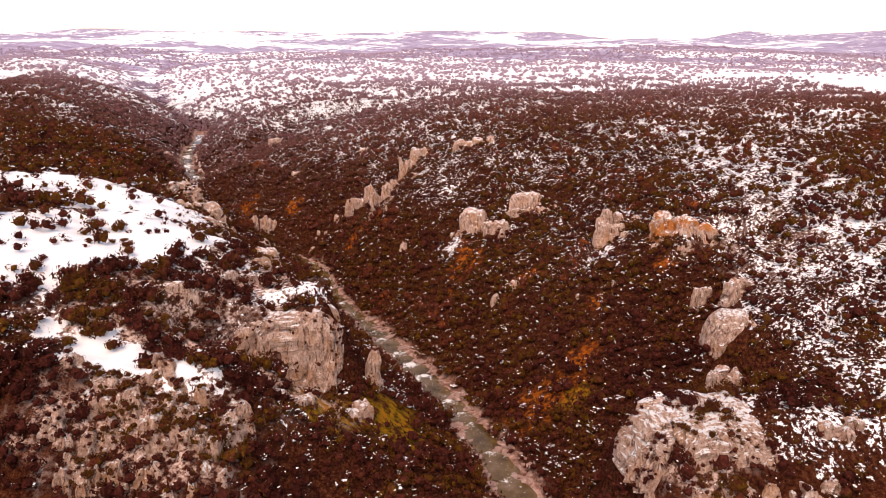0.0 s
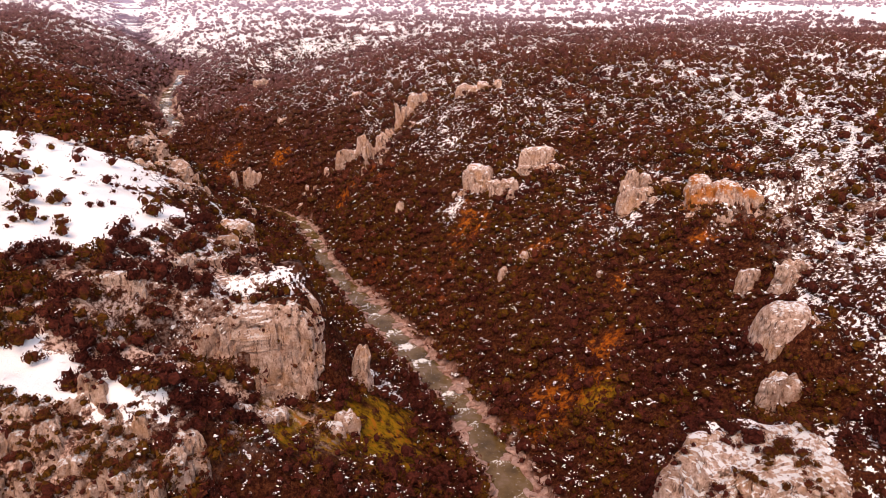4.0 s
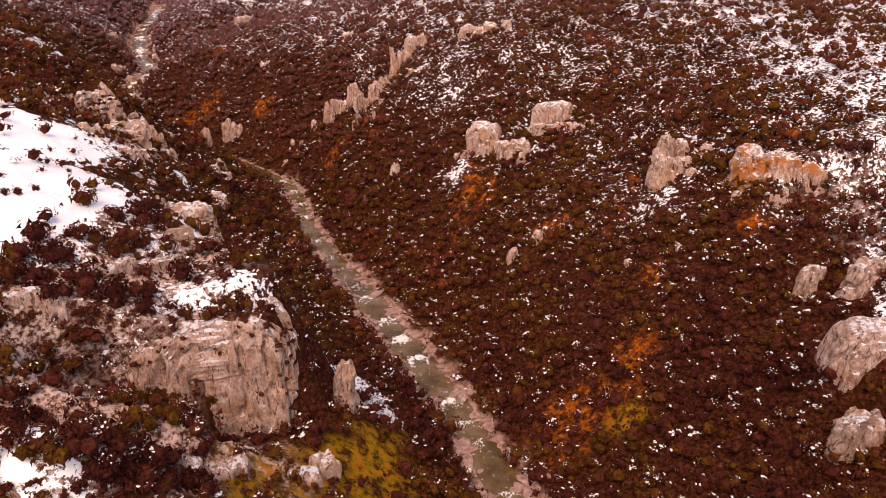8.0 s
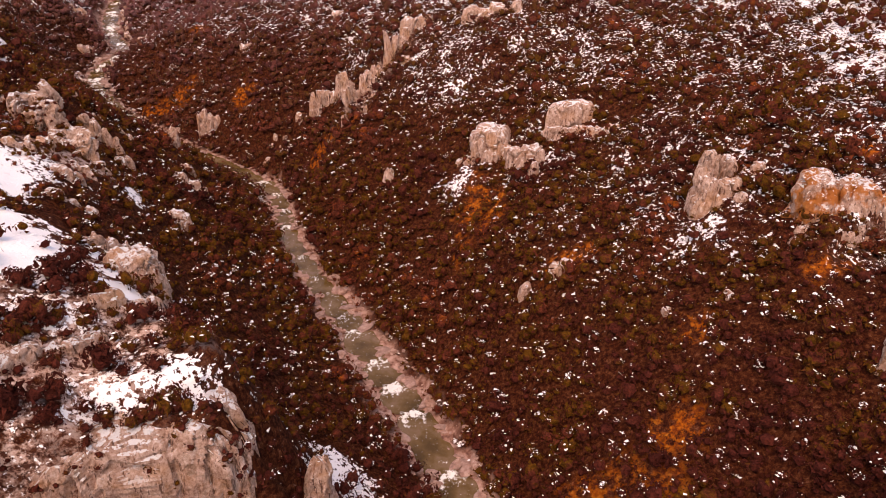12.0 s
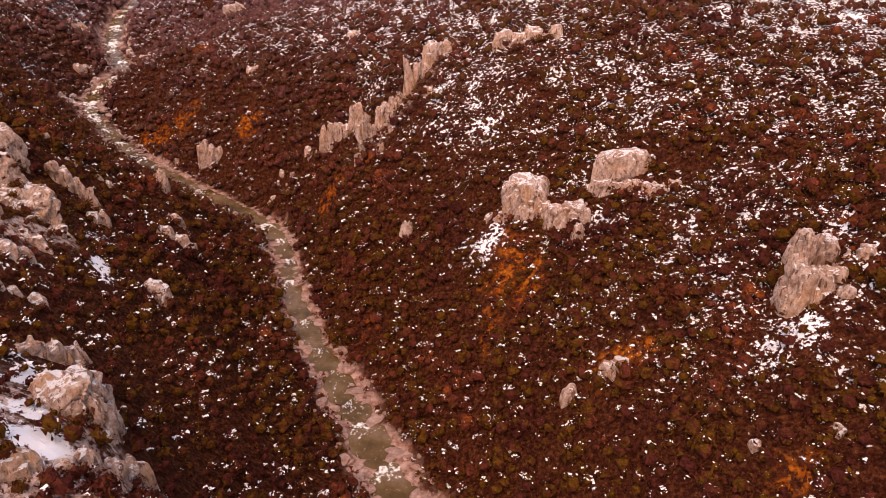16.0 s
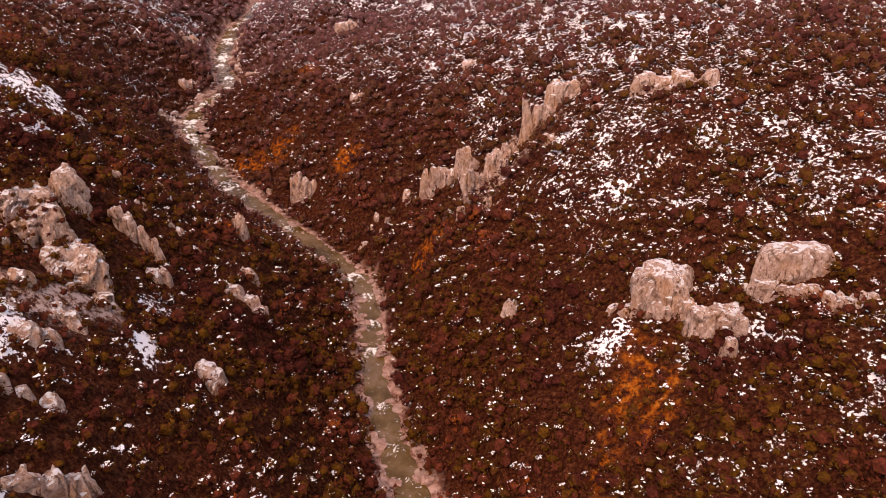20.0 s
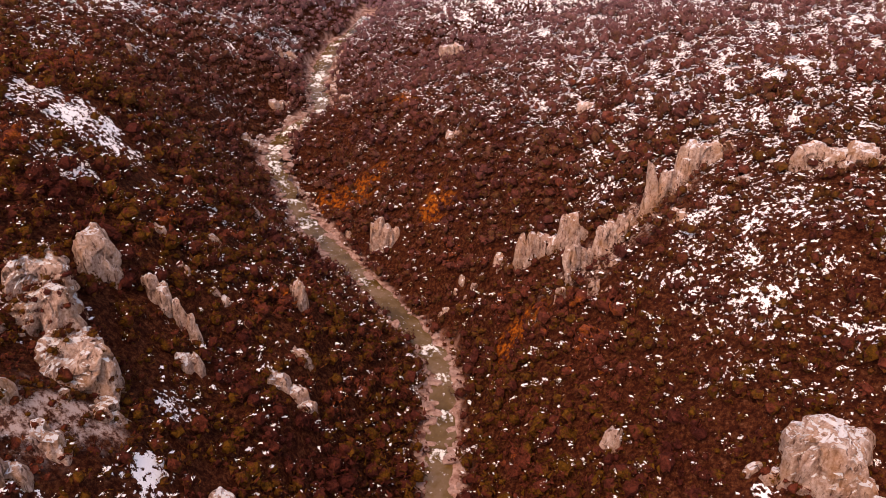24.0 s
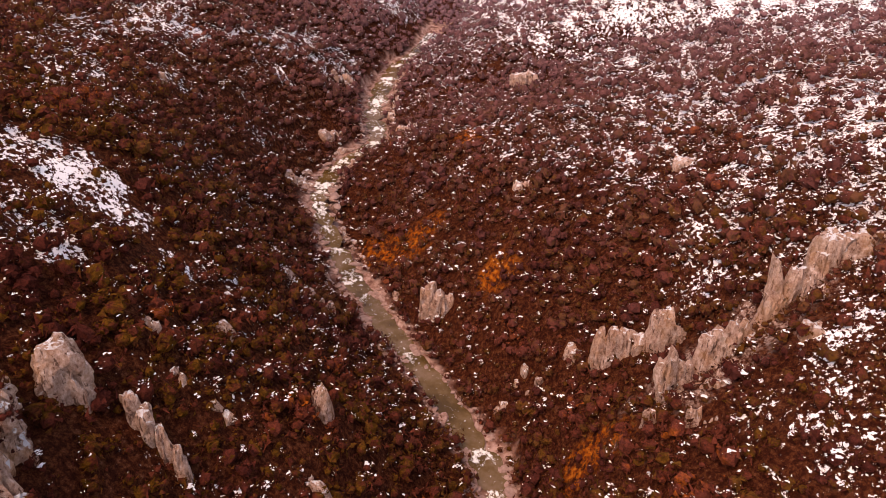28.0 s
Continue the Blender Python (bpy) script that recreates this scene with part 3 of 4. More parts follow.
outcrop("pale limestone steps among scrub below the cliff", -38, 84, None, 9, 4, 5, 30, 3)
outcrop("broad limestone bluff with snow dusted top", 55.5, 57.5, 46, 25, 15, 30, 6, 1, 0.07, 0.20, 0.0, name="cliff", tip=0.22)
outcrop("broken limestone steps below the bluff with scattered shrubs", 61, 51, None, 15, 4, 7, -6, 5, 0.4, 0.16, name="cliff")
outcrop("broken limestone steps below the bluff with scattered shrubs", 72, 46, None, 16, 4, 6, 6, 6, 0.4, 0.16, name="cliff")
outcrop("broken limestone steps below the bluff with scattered shrubs", 56, 45, None, 11, 4, 7, 10, 4, 0.4, 0.16, name="cliff")
outcrop(GREY, 84, 56, None, 10, 4, 5, 10, 3)
outcrop("rounded bare limestone dome flecked with snow", 82, 108, 47, 15, 11, 14, 0, 1, 0.05, 0.12, 0.8, craggy=0.4)
outcrop(GREY, 76, 95, 36, 9, 5, 8, 30, 2)
outcrop("rust-orange stained limestone bluff with snowy cap", 86.5, 168, 60, 22, 9, 17, -6, 3, 0.25, 0.08, 0.4, M_RUST_ROCK, craggy=0.8)
outcrop("tall grey limestone tower among dark scrub", 66, 192, 60, 8, 6, 13, 20, 2, 0.35)
outcrop("tall grey limestone tower among dark scrub", 63, 184, 55, 9, 5, 14, 10, 3, 0.4)
outcrop(GREY, 73, 188, 56, 5, 4, 10, 10, 2, 0.5)
outcrop("pale blocky limestone crag above rusty bracken", 14, 240, 44, 11.5, 9, 17, 6, 1, 0.12, 0.08, 0.25, craggy=0.85)
outcrop("small pale limestone buttress leaning on the blocky crag", 18.5, 235.5, 39, 5, 4, 10, 10, 1, 0.2, 0.1, 0.4, craggy=0.8)
outcrop("low ribbed limestone crag beside the blocky crag", 23, 231, 41.5, 9, 5, 14, 8, 2, 0.25, 0.1, 0.2)
outcrop("narrow limestone pinnacle with a snow cap", 27.5, 228, 41, 3, 2.6, 17, 0, 1, 0.1, 0.1, 0.2, name="rock_pinnacle", craggy=0.8)
outcrop("narrow leaning limestone pinnacle", 25.8, 224.5, 37.5, 3.6, 3, 18, 0, 1, 0.2, 0.2, 0.3, name="rock_pinnacle", craggy=0.8)
outcrop("long flat-topped limestone block capped with snow", 37.5, 239, 51.5, 15, 6, 8, 2, 1, 0.08, 0.04, 0.1, craggy=0.7)
outcrop("low limestone ledge under the snowy block", 36, 234, 46, 12, 3, 4, -8, 3, 0.3)
outcrop(GREY, 46, 229, 49, 9, 4, 5, 10, 3, 0.4)
outcrop("pink-grey limestone ridge fin on the slope", -48, 300, 40, 11, 4, 9, 20, 4, 0.4)
outcrop("pink-grey limestone ridge fin on the slope", -39.5, 301, 44, 7, 4, 11, 30, 3, 0.5)
outcrop("jagged limestone rib climbing the slope", -32, 292, 47, 13, 4, 17, 48, 6, 0.55)
outcrop("jagged limestone rib climbing the slope", -25, 299, 52.5, 10, 4, 14, 48, 4, 0.55)
outcrop("jagged limestone rib climbing the slope", -19, 305, 58.5, 10, 4, 12, 45, 4, 0.55)
outcrop("jagged limestone rib top with snow behind it", -11, 312, 64, 12, 5, 11, 35, 4, 0.35)
outcrop("pale fluted limestone crag below the rib", -27, 282, 34, 8, 4, 11, 10, 4, 0.5)
outcrop("narrow limestone pinnacle at the foot of the rib", -37.5, 283, 32, 3, 2.6, 8, 0, 1, 0.4, 0.25, name="rock_pinnacle")
outcrop(GREY, -14, 297, 49, 6, 4, 6, 20, 2)
outcrop(GREY, -1, 303, 53, 7, 4, 5, 10, 2)
outcrop("grey limestone crag high on the snowy slope", 22, 303, 69, 12, 6, 14, 4, 3, 0.25)
outcrop("grey limestone crag high on the snowy slope", 11, 303, 67, 9, 5, 9, 10, 2, 0.25)
for rx, ry, rz, rw in ((-112, 212, 64, 12), (-105, 206, 62, 12), (-98, 202, 56, 11), (-93.5, 199, 48, 10), (-89, 196, 41, 9)):
    outcrop("massive pale limestone crag stepping down the gorge shoulder", rx, ry, rz, rw, 11, 17, -36, 1, 0.22, 0.10, 0.08, name="cliff", craggy=1.25, tip=0.15)
outcrop(GREY, -97, 189, 45, 7, 4, 8, 20, 2)
outcrop(GREY, -90, 188.5, 41, 8, 5, 9, 30, 3)
outcrop("split pale limestone knob in dense scrub", -74, 204.5, 31, 10, 6, 11, -25, 2, 0.25, 0.15, 0.45)
outcrop(GREY, -93, 222, 43.5, 5, 3, 5, 10, 2)
outcrop(GREY, -79.5, 233, None, 8, 4, 6, 10, 3, 0.2)
for sx, sz in ((-106, 51), (-103.4, 48.5), (-100.6, 46), (-97.8, 43.5)):
    outcrop("narrow limestone slab running down the steep slope", sx, 229.3, sz, 4.2, 2.6, 6, -25, 1, 0.3)
outcrop("grey limestone tower on the gorge shoulder", -112, 223.5, 62, 7, 5, 15, 60, 1, 0.2, 0.2, 0.4)
outcrop(GREY, -92, 256, 37, 4.2, 3.4, 9, 0, 1, 0.4)
outcrop(GREY, -86, 244, 27, 7, 3, 4, 0, 2)
outcrop(GREY, -114, 257, 43, 4, 3, 7, 0, 1, 0.4)
outcrop(GREY, -131, 297, None, 5, 4, 7, 30, 2, 0.4)
outcrop(GREY, -127, 302, None, 7, 3, 5, 20, 3, 0.4)
outcrop("fluted rock face rising from the stream bank", -101, 319.5, 21, 9, 4, 10, 20, 4, 0.4)
outcrop("grey rock wall rising from the stream", -170, 352, None, 9, 3.5, 7, 55, 4, 0.4)
outcrop("grey rock wall rising from the stream", -177, 380, None, 12, 3.5, 8, 80, 5, 0.4)
outcrop("grey rock wall rising from the stream", -153, 398, None, 8, 3, 6, 50, 3, 0.4)
outcrop("grey rock wall rising from the stream", -192, 412, None, 10, 4, 7, 70, 4, 0.4)
kr = np.random.default_rng(19)
for u in np.arange(12.3, 20.2, 0.36):
    i = int(np.argmin(np.abs(LINE_U - u)))
    g = LINE[i + 1, :2] - LINE[i - 1, :2]
    g /= np.hypot(*g)
    out = kr.choice((-1, 1)) * (LINE[i, 3] + kr.uniform(1.0, 3.0))
    outcrop("low broken rock wall along the stream", LINE[i, 0] + g[1] * out, LINE[i, 1] - g[0] * out, None, kr.uniform(4, 9), kr.uniform(2, 3.2), kr.uniform(2.5, 5.5), math.degrees(math.atan2(g[1], g[0])), 3, 0.45)
outcrop(GREY, -89, 180, None, 11, 4, 7, 40, 4, 0.35)
outcrop(GREY, -82, 171, None, 8, 4, 6, 40, 3, 0.4)
outcrop(GREY, -98, 181, None, 9, 4, 6, 50, 3, 0.4)
outcrop("weathered grey limestone hump capped with snow", -60, 145, 54, 11, 8, 12, 30, 1, 0.15, 0.15, 0.5)
outcrop(GREY, -70, 160, None, 9, 4, 6, 60, 3, 0.4)
for k, (hx, hy, wide) in enumerate(((14, 236, 16), (38, 236, 16), (86, 163, 22), (66, 186, 14), (-30, 292, 16), (-18, 303, 14), (20, 300, 18), (-100, 200, 18), (-40, 100, 14), (52, 48, 16), (82, 103, 12), (-60, 50, 26), (-106, 240, 26), (-60, 300, 22))):
    for q in range(4):
        outcrop("small pale limestone outcrop poking through the scrub", hx + kr.uniform(-0.6, 0.6) * wide, hy + kr.uniform(-5, 4), None, kr.uniform(2.2, 5), kr.uniform(1.8, 3), kr.uniform(2.5, 5), kr.uniform(-30, 50), 2, 0.5, 0.25)
outcrop(GREY, -89, 350, 37, 5, 4, 9, 20, 2, 0.4)
outcrop(GREY, -117, 421, 55, 8, 5, 9, 20, 2, 0.3)
outcrop(GREY, -193, 323, None, 4, 3, 8, 0, 1, 0.3)
outcrop(GREY, -45, 352, 55, 9, 4, 6, 20, 3, 0.4)
outcrop(GREY, 48, 158, 26, 2.6, 2.4, 5, 0, 1, 0.3)
outcrop(GREY, 61, 156, 31, 4.4, 3, 5, 0, 2, 0.4)
outcrop(GREY, 82, 134, 50, 7, 5, 8, 30, 2, 0.3)
outcrop("pinkish limestone boulder field in scrub", 29, 182, 32, 5.5, 3, 4, 10, 2, 0.3)
outcrop(GREY, 20, 180.5, 27, 3, 2.6, 4, 0, 1, 0.3)
outcrop("lone upright limestone tooth in scrub", -19, 247, 29, 3, 2.6, 6, 0, 1, 0.4, 0.3)
outcrop("grey limestone ledge along the plateau rim", -61, 111, None, 25, 3.0, 3.6, 52, 8, 0.2)
outcrop("grey limestone ledge along the plateau rim", -72, 96, None, 14, 3.4, 4.5, 22, 5, 0.2)
outcrop("grey limestone ledge along the plateau rim", -52, 134, None, 18, 4, 5, 68, 5, 0.25)
outcrop(GREY, 92, 129, 52, 10, 5, 6, 20, 3, 0.3)


def rock_tops(count, seed, least=0.62, most=1.1, share=0.02):
    """Places on ledges and tops of the larger cliffs."""
    from_above = []
    r = np.random.default_rng(seed)
    for ob in [o for o in bpy.data.objects if o.name.startswith("buttress") and o.parent.name.startswith("cliff")]:
        p, turn = ob.parent.location, ob.rotation_euler[2]
        c, s = math.cos(turn), math.sin(turn)
        normal, mid = np.zeros(len(ob.data.polygons) * 3, np.float32), np.zeros(len(ob.data.polygons) * 3, np.float32)
        ob.data.polygons.foreach_get("normal", normal), ob.data.polygons.foreach_get("center", mid)
        nz, mid = normal[2::3], mid.reshape(-1, 3)
        ok = mid[(nz > least) & (nz < most)]
        ok = ok[r.permutation(len(ok))[: max(1, int(len(ok) * share))]]
        from_above.append(np.stack([p[0] + ob.location[0] + ok[:, 0] * c - ok[:, 1] * s, p[1] + ob.location[1] + ok[:, 0] * s + ok[:, 1] * c, p[2] + ob.location[2] + ok[:, 2]], -1))
    from_above = np.concatenate(from_above)
    from_above = from_above[from_above[:, 2] > ground_z(from_above[:, 0], from_above[:, 1]) + 0.2]
    return from_above[r.permutation(len(from_above))[:count]]


def off_rock(x, y):
    """0 over the tops of the crags, where no scrub roots, else 1."""
    ok = np.ones(np.shape(x))
    for cx, cy, w, d, turn in CRAGS:
        c, s = math.cos(radians(turn)), math.sin(radians(turn))
        px, py = (x - cx) * c + (y - cy) * s, -(x - cx) * s + (y - cy) * c
        ok = np.where(np.hypot(px / (w * 0.52 + 0.3), py / (d * 0.55 + 0.3)) < 1, 0.10, ok)
    return ok


# ---------------------------------------------------------------- boulders and slabs of the stream
def boulder_mesh(seed):
    bm = bmesh.new()
    bmesh.ops.create_icosphere(bm, subdivisions=2, radius=1)
    r = np.random.default_rng(seed)
    o = r.uniform(0, 50, 3)
    for v in bm.verts:
        k = 1 + 0.9 * (noise.noise(v.co * 0.9 + Vector(o)) * 0.5 + 0.35 * noise.noise(v.co * 2.3 + Vector(o)))
        v.co = Vector((v.co.x * k, v.co.y * k * 0.75, max(-0.35, min(0.42, v.co.z * k * 0.62))))
    me = bpy.data.meshes.new("boulder")
    bm.to_mesh(me)
    bm.free()
    me.materials.append(M_BANK_ROCK)
    return me


bank_rock = Mat("stream_bank_rock", 0.75, 0.3)
bc = bank_rock.colors(bank_rock.noise(0.8, 6, 0.65), (0.32, (0.15, 0.066, 0.048)), (0.5, (0.33, 0.175, 0.13)), (0.68, (0.50, 0.32, 0.26)))
bank_rock.bump(bank_rock.noise(2.5, 6), 0.6, 0.25)
M_BANK_ROCK = bank_rock.color(bank_rock.mix(bank_rock.math("MULTIPLY", bank_rock.each(), 0.5), bc, (0.30, 0.20, 0.17)))
boulders = [boulder_mesh(500 + k) for k in range(8)]
br = np.random.default_rng(41)
WAY = np.gradient(LINE[:, :2], axis=0)
WAY /= np.hypot(*WAY.T)[:, None]
for k in range(290):
    u = br.uniform(3.7, 19.2) if k > 130 else br.choice(RAPIDS[:20]) + br.normal(0, 0.05)
    i = int(np.argmin(np.abs(LINE_U - u)))
    q, g = LINE[i], WAY[i]
    edge = br.choice((-1, 1)) * q[3] * (br.uniform(0.8, 1.25) if k > 130 else br.uniform(0.45, 1.05))
    x, y = q[0] + g[1] * edge + br.normal(0, 0.6), q[1] - g[0] * edge + br.normal(0, 0.6)
    ob = new("boulder", boulders[k % 8])
    size = br.uniform(0.7, 1.6) * (1.5 if br.uniform() < 0.3 else 1.0)
    ob.location = (x, y, max(float(ground_z(x, y)), q[2] - 0.5) + 0.05 * size)
    ob.rotation_euler = (br.normal(0, 0.1), br.normal(0, 0.1), br.uniform(0, 6.3))
    ob.scale = (size * br.uniform(0.9, 1.7), size, size * br.uniform(0.45, 0.85))
    tagged(ob, "pinkish tan water-worn boulder beside the stream", "boulder", "boulders along the stream")


def stone(seed):
    """A low-cut angular stone of radius 1."""
    r = np.random.default_rng(seed)
    bm = bmesh.new()
    bmesh.ops.create_icosphere(bm, subdivisions=1, radius=1)
    v = np.array([q.co[:] for q in bm.verts])
    f = np.array([[q.index for q in face.verts] for face in bm.faces])
    bm.free()
    v = v * r.uniform(0.75, 1.25, (len(v), 1)) * (1.25, 0.8, 0.5)
    v[:, 2] = np.minimum(v[:, 2], 0.32)
    return v, f


def streamside(count, seed, spread, size, level):
    """Places beside or in the stream: spread gives the way out from its middle in half widths."""
    r = np.random.default_rng(seed)
    u = r.uniform(3.6, 20.5, count)
    i = np.array([int(np.argmin(np.abs(LINE_U - k))) for k in u])
    out = r.choice((-1, 1), count) * r.uniform(*spread, count) * LINE[i, 3]
    x, y = LINE[i, 0] + WAY[i, 1] * out + r.normal(0, 0.8, count), LINE[i, 1] - WAY[i, 0] * out + r.normal(0, 0.8, count)
    z = np.maximum(ground_z(x, y), LINE[i, 2] - level)
    k = size[0] + (size[1] - size[0]) * r.uniform(0, 1, count) ** 2
    return np.stack([x, y, z, k, k, r.uniform(0, 6.3, count), r.integers(0, 6, count)], -1)


# ---------------------------------------------------------------- scrub
rng = np.random.default_rng(7)


def clump_mesh(count, size, seed, lobes_n=4, cores=1):
    """Places and triangles of one crown of radius 1 and height about 1.7: a few uneven leafy lobes and loose tufts sticking out of them."""
    r = np.random.default_rng(seed)
    v, f = [], []
    lobes = r.normal(0, 0.36, (lobes_n, 3)) * (1, 1, 0.4) + (0, 0, 0.85)
    lobes[0] = (0, 0, 0.8)
    girth = r.uniform(0.5, 0.75, lobes_n)
    girth[0] = 0.8
    g = (1 + 5**0.5) / 2
    ico = np.array([(-1, g, 0), (1, g, 0), (-1, -g, 0), (1, -g, 0), (0, -1, g), (0, 1, g), (0, -1, -g), (0, 1, -g), (g, 0, -1), (g, 0, 1), (-g, 0, -1), (-g, 0, 1)]) / 1.902
    tri = np.array([(0, 11, 5), (0, 5, 1), (0, 1, 7), (0, 7, 10), (0, 10, 11), (1, 5, 9), (5, 11, 4), (11, 10, 2), (10, 7, 6), (7, 1, 8), (3, 9, 4), (3, 4, 2), (3, 2, 6), (3, 6, 8), (3, 8, 9), (4, 9, 5), (2, 4, 11), (6, 2, 10), (8, 6, 7), (9, 8, 1)])
    for c, w in zip(lobes[:cores], girth[:cores]):
        turn = np.array(Euler(r.uniform(0, 6, 3)).to_matrix())
        p = ico @ turn * w * 0.8 * r.uniform(0.65, 1.1, (12, 1)) * (1, 1, 0.85) + c
        p[:, 2] = np.maximum(p[:, 2], 0.0)
        f.extend(tri + len(v))
        v.extend(p)
    for k in range(count):
        a = r.normal(0, 1, 3)
        a[2] = abs(a[2]) * 0.9 - 0.25
        a /= np.linalg.norm(a)
        c = lobes[k % lobes_n] + a * girth[k % lobes_n] * r.uniform(0.75, 1.2) * (1, 1, 0.85)
        t = r.normal(0, 1, (3, 3))
        t = t - np.outer(t @ a, a) * 0.45
        t = t / np.linalg.norm(t, axis=1)[:, None] * size * r.uniform(0.5, 1.4)
        n = len(v)
        v.extend(c + t)
        f.append((n, n + 1, n + 2))
    return np.array(v), np.array(f)


def joined(name, protos, places, material, label, category):
    """One mesh of kind stuff from many turned and scaled copies: places hold x, y, z, radius, height, turn and which prototype."""
    vs, fs, n = [], [], 0
    for k, (pv, pf) in enumerate(protos):
        p = places[places[:, 6].astype(int) == k]
        if not len(p):
            continue
        c, s = np.cos(p[:, 5])[:, None], np.sin(p[:, 5])[:, None]
        x = (pv[None, :, 0] * c - pv[None, :, 1] * s) * p[:, 3:4] + p[:, 0:1]
        y = (pv[None, :, 0] * s + pv[None, :, 1] * c) * p[:, 3:4] + p[:, 1:2]
        z = pv[None, :, 2] * p[:, 4:5] + p[:, 2:3]
        vs.append(np.stack([x, y, z], -1).reshape(-1, 3))
        fs.append((pf[None] + n + np.arange(len(p))[:, None, None] * len(pv)).reshape(-1, 3))
        n += len(p) * len(pv)
    me = mesh_of(name, np.concatenate(vs), np.concatenate(fs), material)
    return tagged(new(name, me), label, category, kind="stuff")


def scatter(x0, x1, y0, y1, step, keep):
    gx, gy = np.meshgrid(np.arange(x0, x1, step), np.arange(y0, y1, step))
    x, y = gx.ravel() + rng.uniform(-0.55, 0.55, gx.size) * step, gy.ravel() + rng.uniform(-0.55, 0.55, gx.size) * step
    d, side, u, rz, rw = stream_frame(x, y)
    z = ground_z(x, y)
    ok = rng.uniform(0, 1, len(x)) < keep(x, y, z, d, side, rw)
    return x[ok], y[ok], z[ok]


def in_view(x, y):
    """The ground that the flight passes over or looks at."""
    return (x < 58 + 0.62 * y) & (x > -(62 + 0.66 * y)) & (y > 8)


def scrub_chance(x, y, z, d, side, rw):
    thin = cover(x, y, SNOWFIELDS)
    c = 1.0 - 0.88 * thin - 1.35 * cover(x, y, MOSSY) - 0.22 * cover(x, y, STONY) * (1 - thin) - 1.05 * cover(x, y, RUSTY)
    c = c - 0.36 * sstep(0.40, 0.60, snow_cover(x, y, z, side, d)) * (1 - thin)
    return c * sstep(-1.1, 1.0, d - rw + 5.0 * (fbm(x / 5, y / 5, 2, 8) - 0.5)) * in_view(x, y) * off_rock(x, y)


bx, by, bz = scatter(-240, 230, 8, 470, 2.38, scrub_chance)
size = (0.95 + 1.75 * rng.uniform(0, 1, len(bx)) ** 2.0) * (0.75 + 0.6 * fbm(bx / 30, by / 30, 2, 91))
places = np.stack([bx, by, bz - 0.15, size, size * rng.uniform(0.85, 1.3, len(bx)), rng.uniform(0, 6.3, len(bx)), rng.integers(0, 10, len(bx))], -1)

wing_x, wing_y, wing_z = [np.concatenate(q) for q in zip(
    scatter(-170, 170, -130, 10, 7.0, lambda x, y, z, d, side, rw: 0.85 * sstep(0, 3, d - rw)),
    scatter(-430, -238, 90, 470, 3.6, lambda x, y, z, d, side, rw: 0.85 * (np.abs(x) < 150 + 0.75 * y)),
    scatter(-345, 330, 470, 640, 4.4, lambda x, y, z, d, side, rw: (0.95 - 0.45 * sstep(0.4, 0.75, snow_cover(x, y, z, side, d))) * np.maximum(sstep(0, 3, d - rw), y > 512)),
    scatter(228, 440, 90, 470, 3.6, lambda x, y, z, d, side, rw: (0.85 - 0.8 * cover(x, y, SNOWFIELDS)) * (np.abs(x) < 130 + 0.75 * y)))]
wing_size = rng.uniform(1.3, 2.5, len(wing_x))
wings = np.stack([wing_x, wing_y, wing_z - 0.2, wing_size, wing_size, rng.uniform(0, 6.3, len(wing_x)), rng.integers(0, 4, len(wing_x))], -1)
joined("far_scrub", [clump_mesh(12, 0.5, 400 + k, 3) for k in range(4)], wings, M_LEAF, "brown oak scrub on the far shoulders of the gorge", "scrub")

# the trees that stand nearest the flight, one by one
near = (bx > -105) & (bx < -38) & (by > 48) & (by < 132) & (snow_cover(bx, by, bz, -1, 50) > 0.3) | (np.hypot(bx - 60, by - 50) < 34) & (bz > 36)
pick = np.flatnonzero(near)
pick = pick[np.argsort(rng.uniform(size=len(pick)))][:300]
single = np.zeros(len(bx), bool)
single[pick] = True
hang = rock_tops(1500, 8, 0.12, 0.8, 0.035)
feet = []
for cx, cy, w, d, turn in CRAGS:
    for a in np.arange(0, 2 * math.pi, 3.2 / (w + d)):
        px, py = math.cos(a) * w * 0.56 * rng.uniform(0.85, 1.25), math.sin(a) * d * 0.6 * rng.uniform(0.85, 1.3)
        x, y = cx + px * math.cos(radians(turn)) - py * math.sin(radians(turn)), cy + px * math.sin(radians(turn)) + py * math.cos(radians(turn))
        if rng.uniform() < (0.55 if d > 4.5 else 0.28):
            feet.append((x, y))
feet = np.array(feet)
feet = feet[stream_frame(feet[:, 0], feet[:, 1])[0] > 6.5]
hang = np.vstack([hang, np.column_stack([feet, ground_z(feet[:, 0], feet[:, 1]) + 0.1])])
hang_size = np.concatenate([rng.uniform(0.45, 1.1, len(hang) - len(feet)), rng.uniform(0.6, 1.35, len(feet))])
hang = np.column_stack([hang[:, 0], hang[:, 1], hang[:, 2] - 0.35 * hang_size, hang_size, hang_size, rng.uniform(0, 6.3, len(hang)), rng.integers(0, 10, len(hang))])
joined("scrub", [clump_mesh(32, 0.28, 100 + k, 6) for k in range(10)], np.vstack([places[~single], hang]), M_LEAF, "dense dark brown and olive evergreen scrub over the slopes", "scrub")


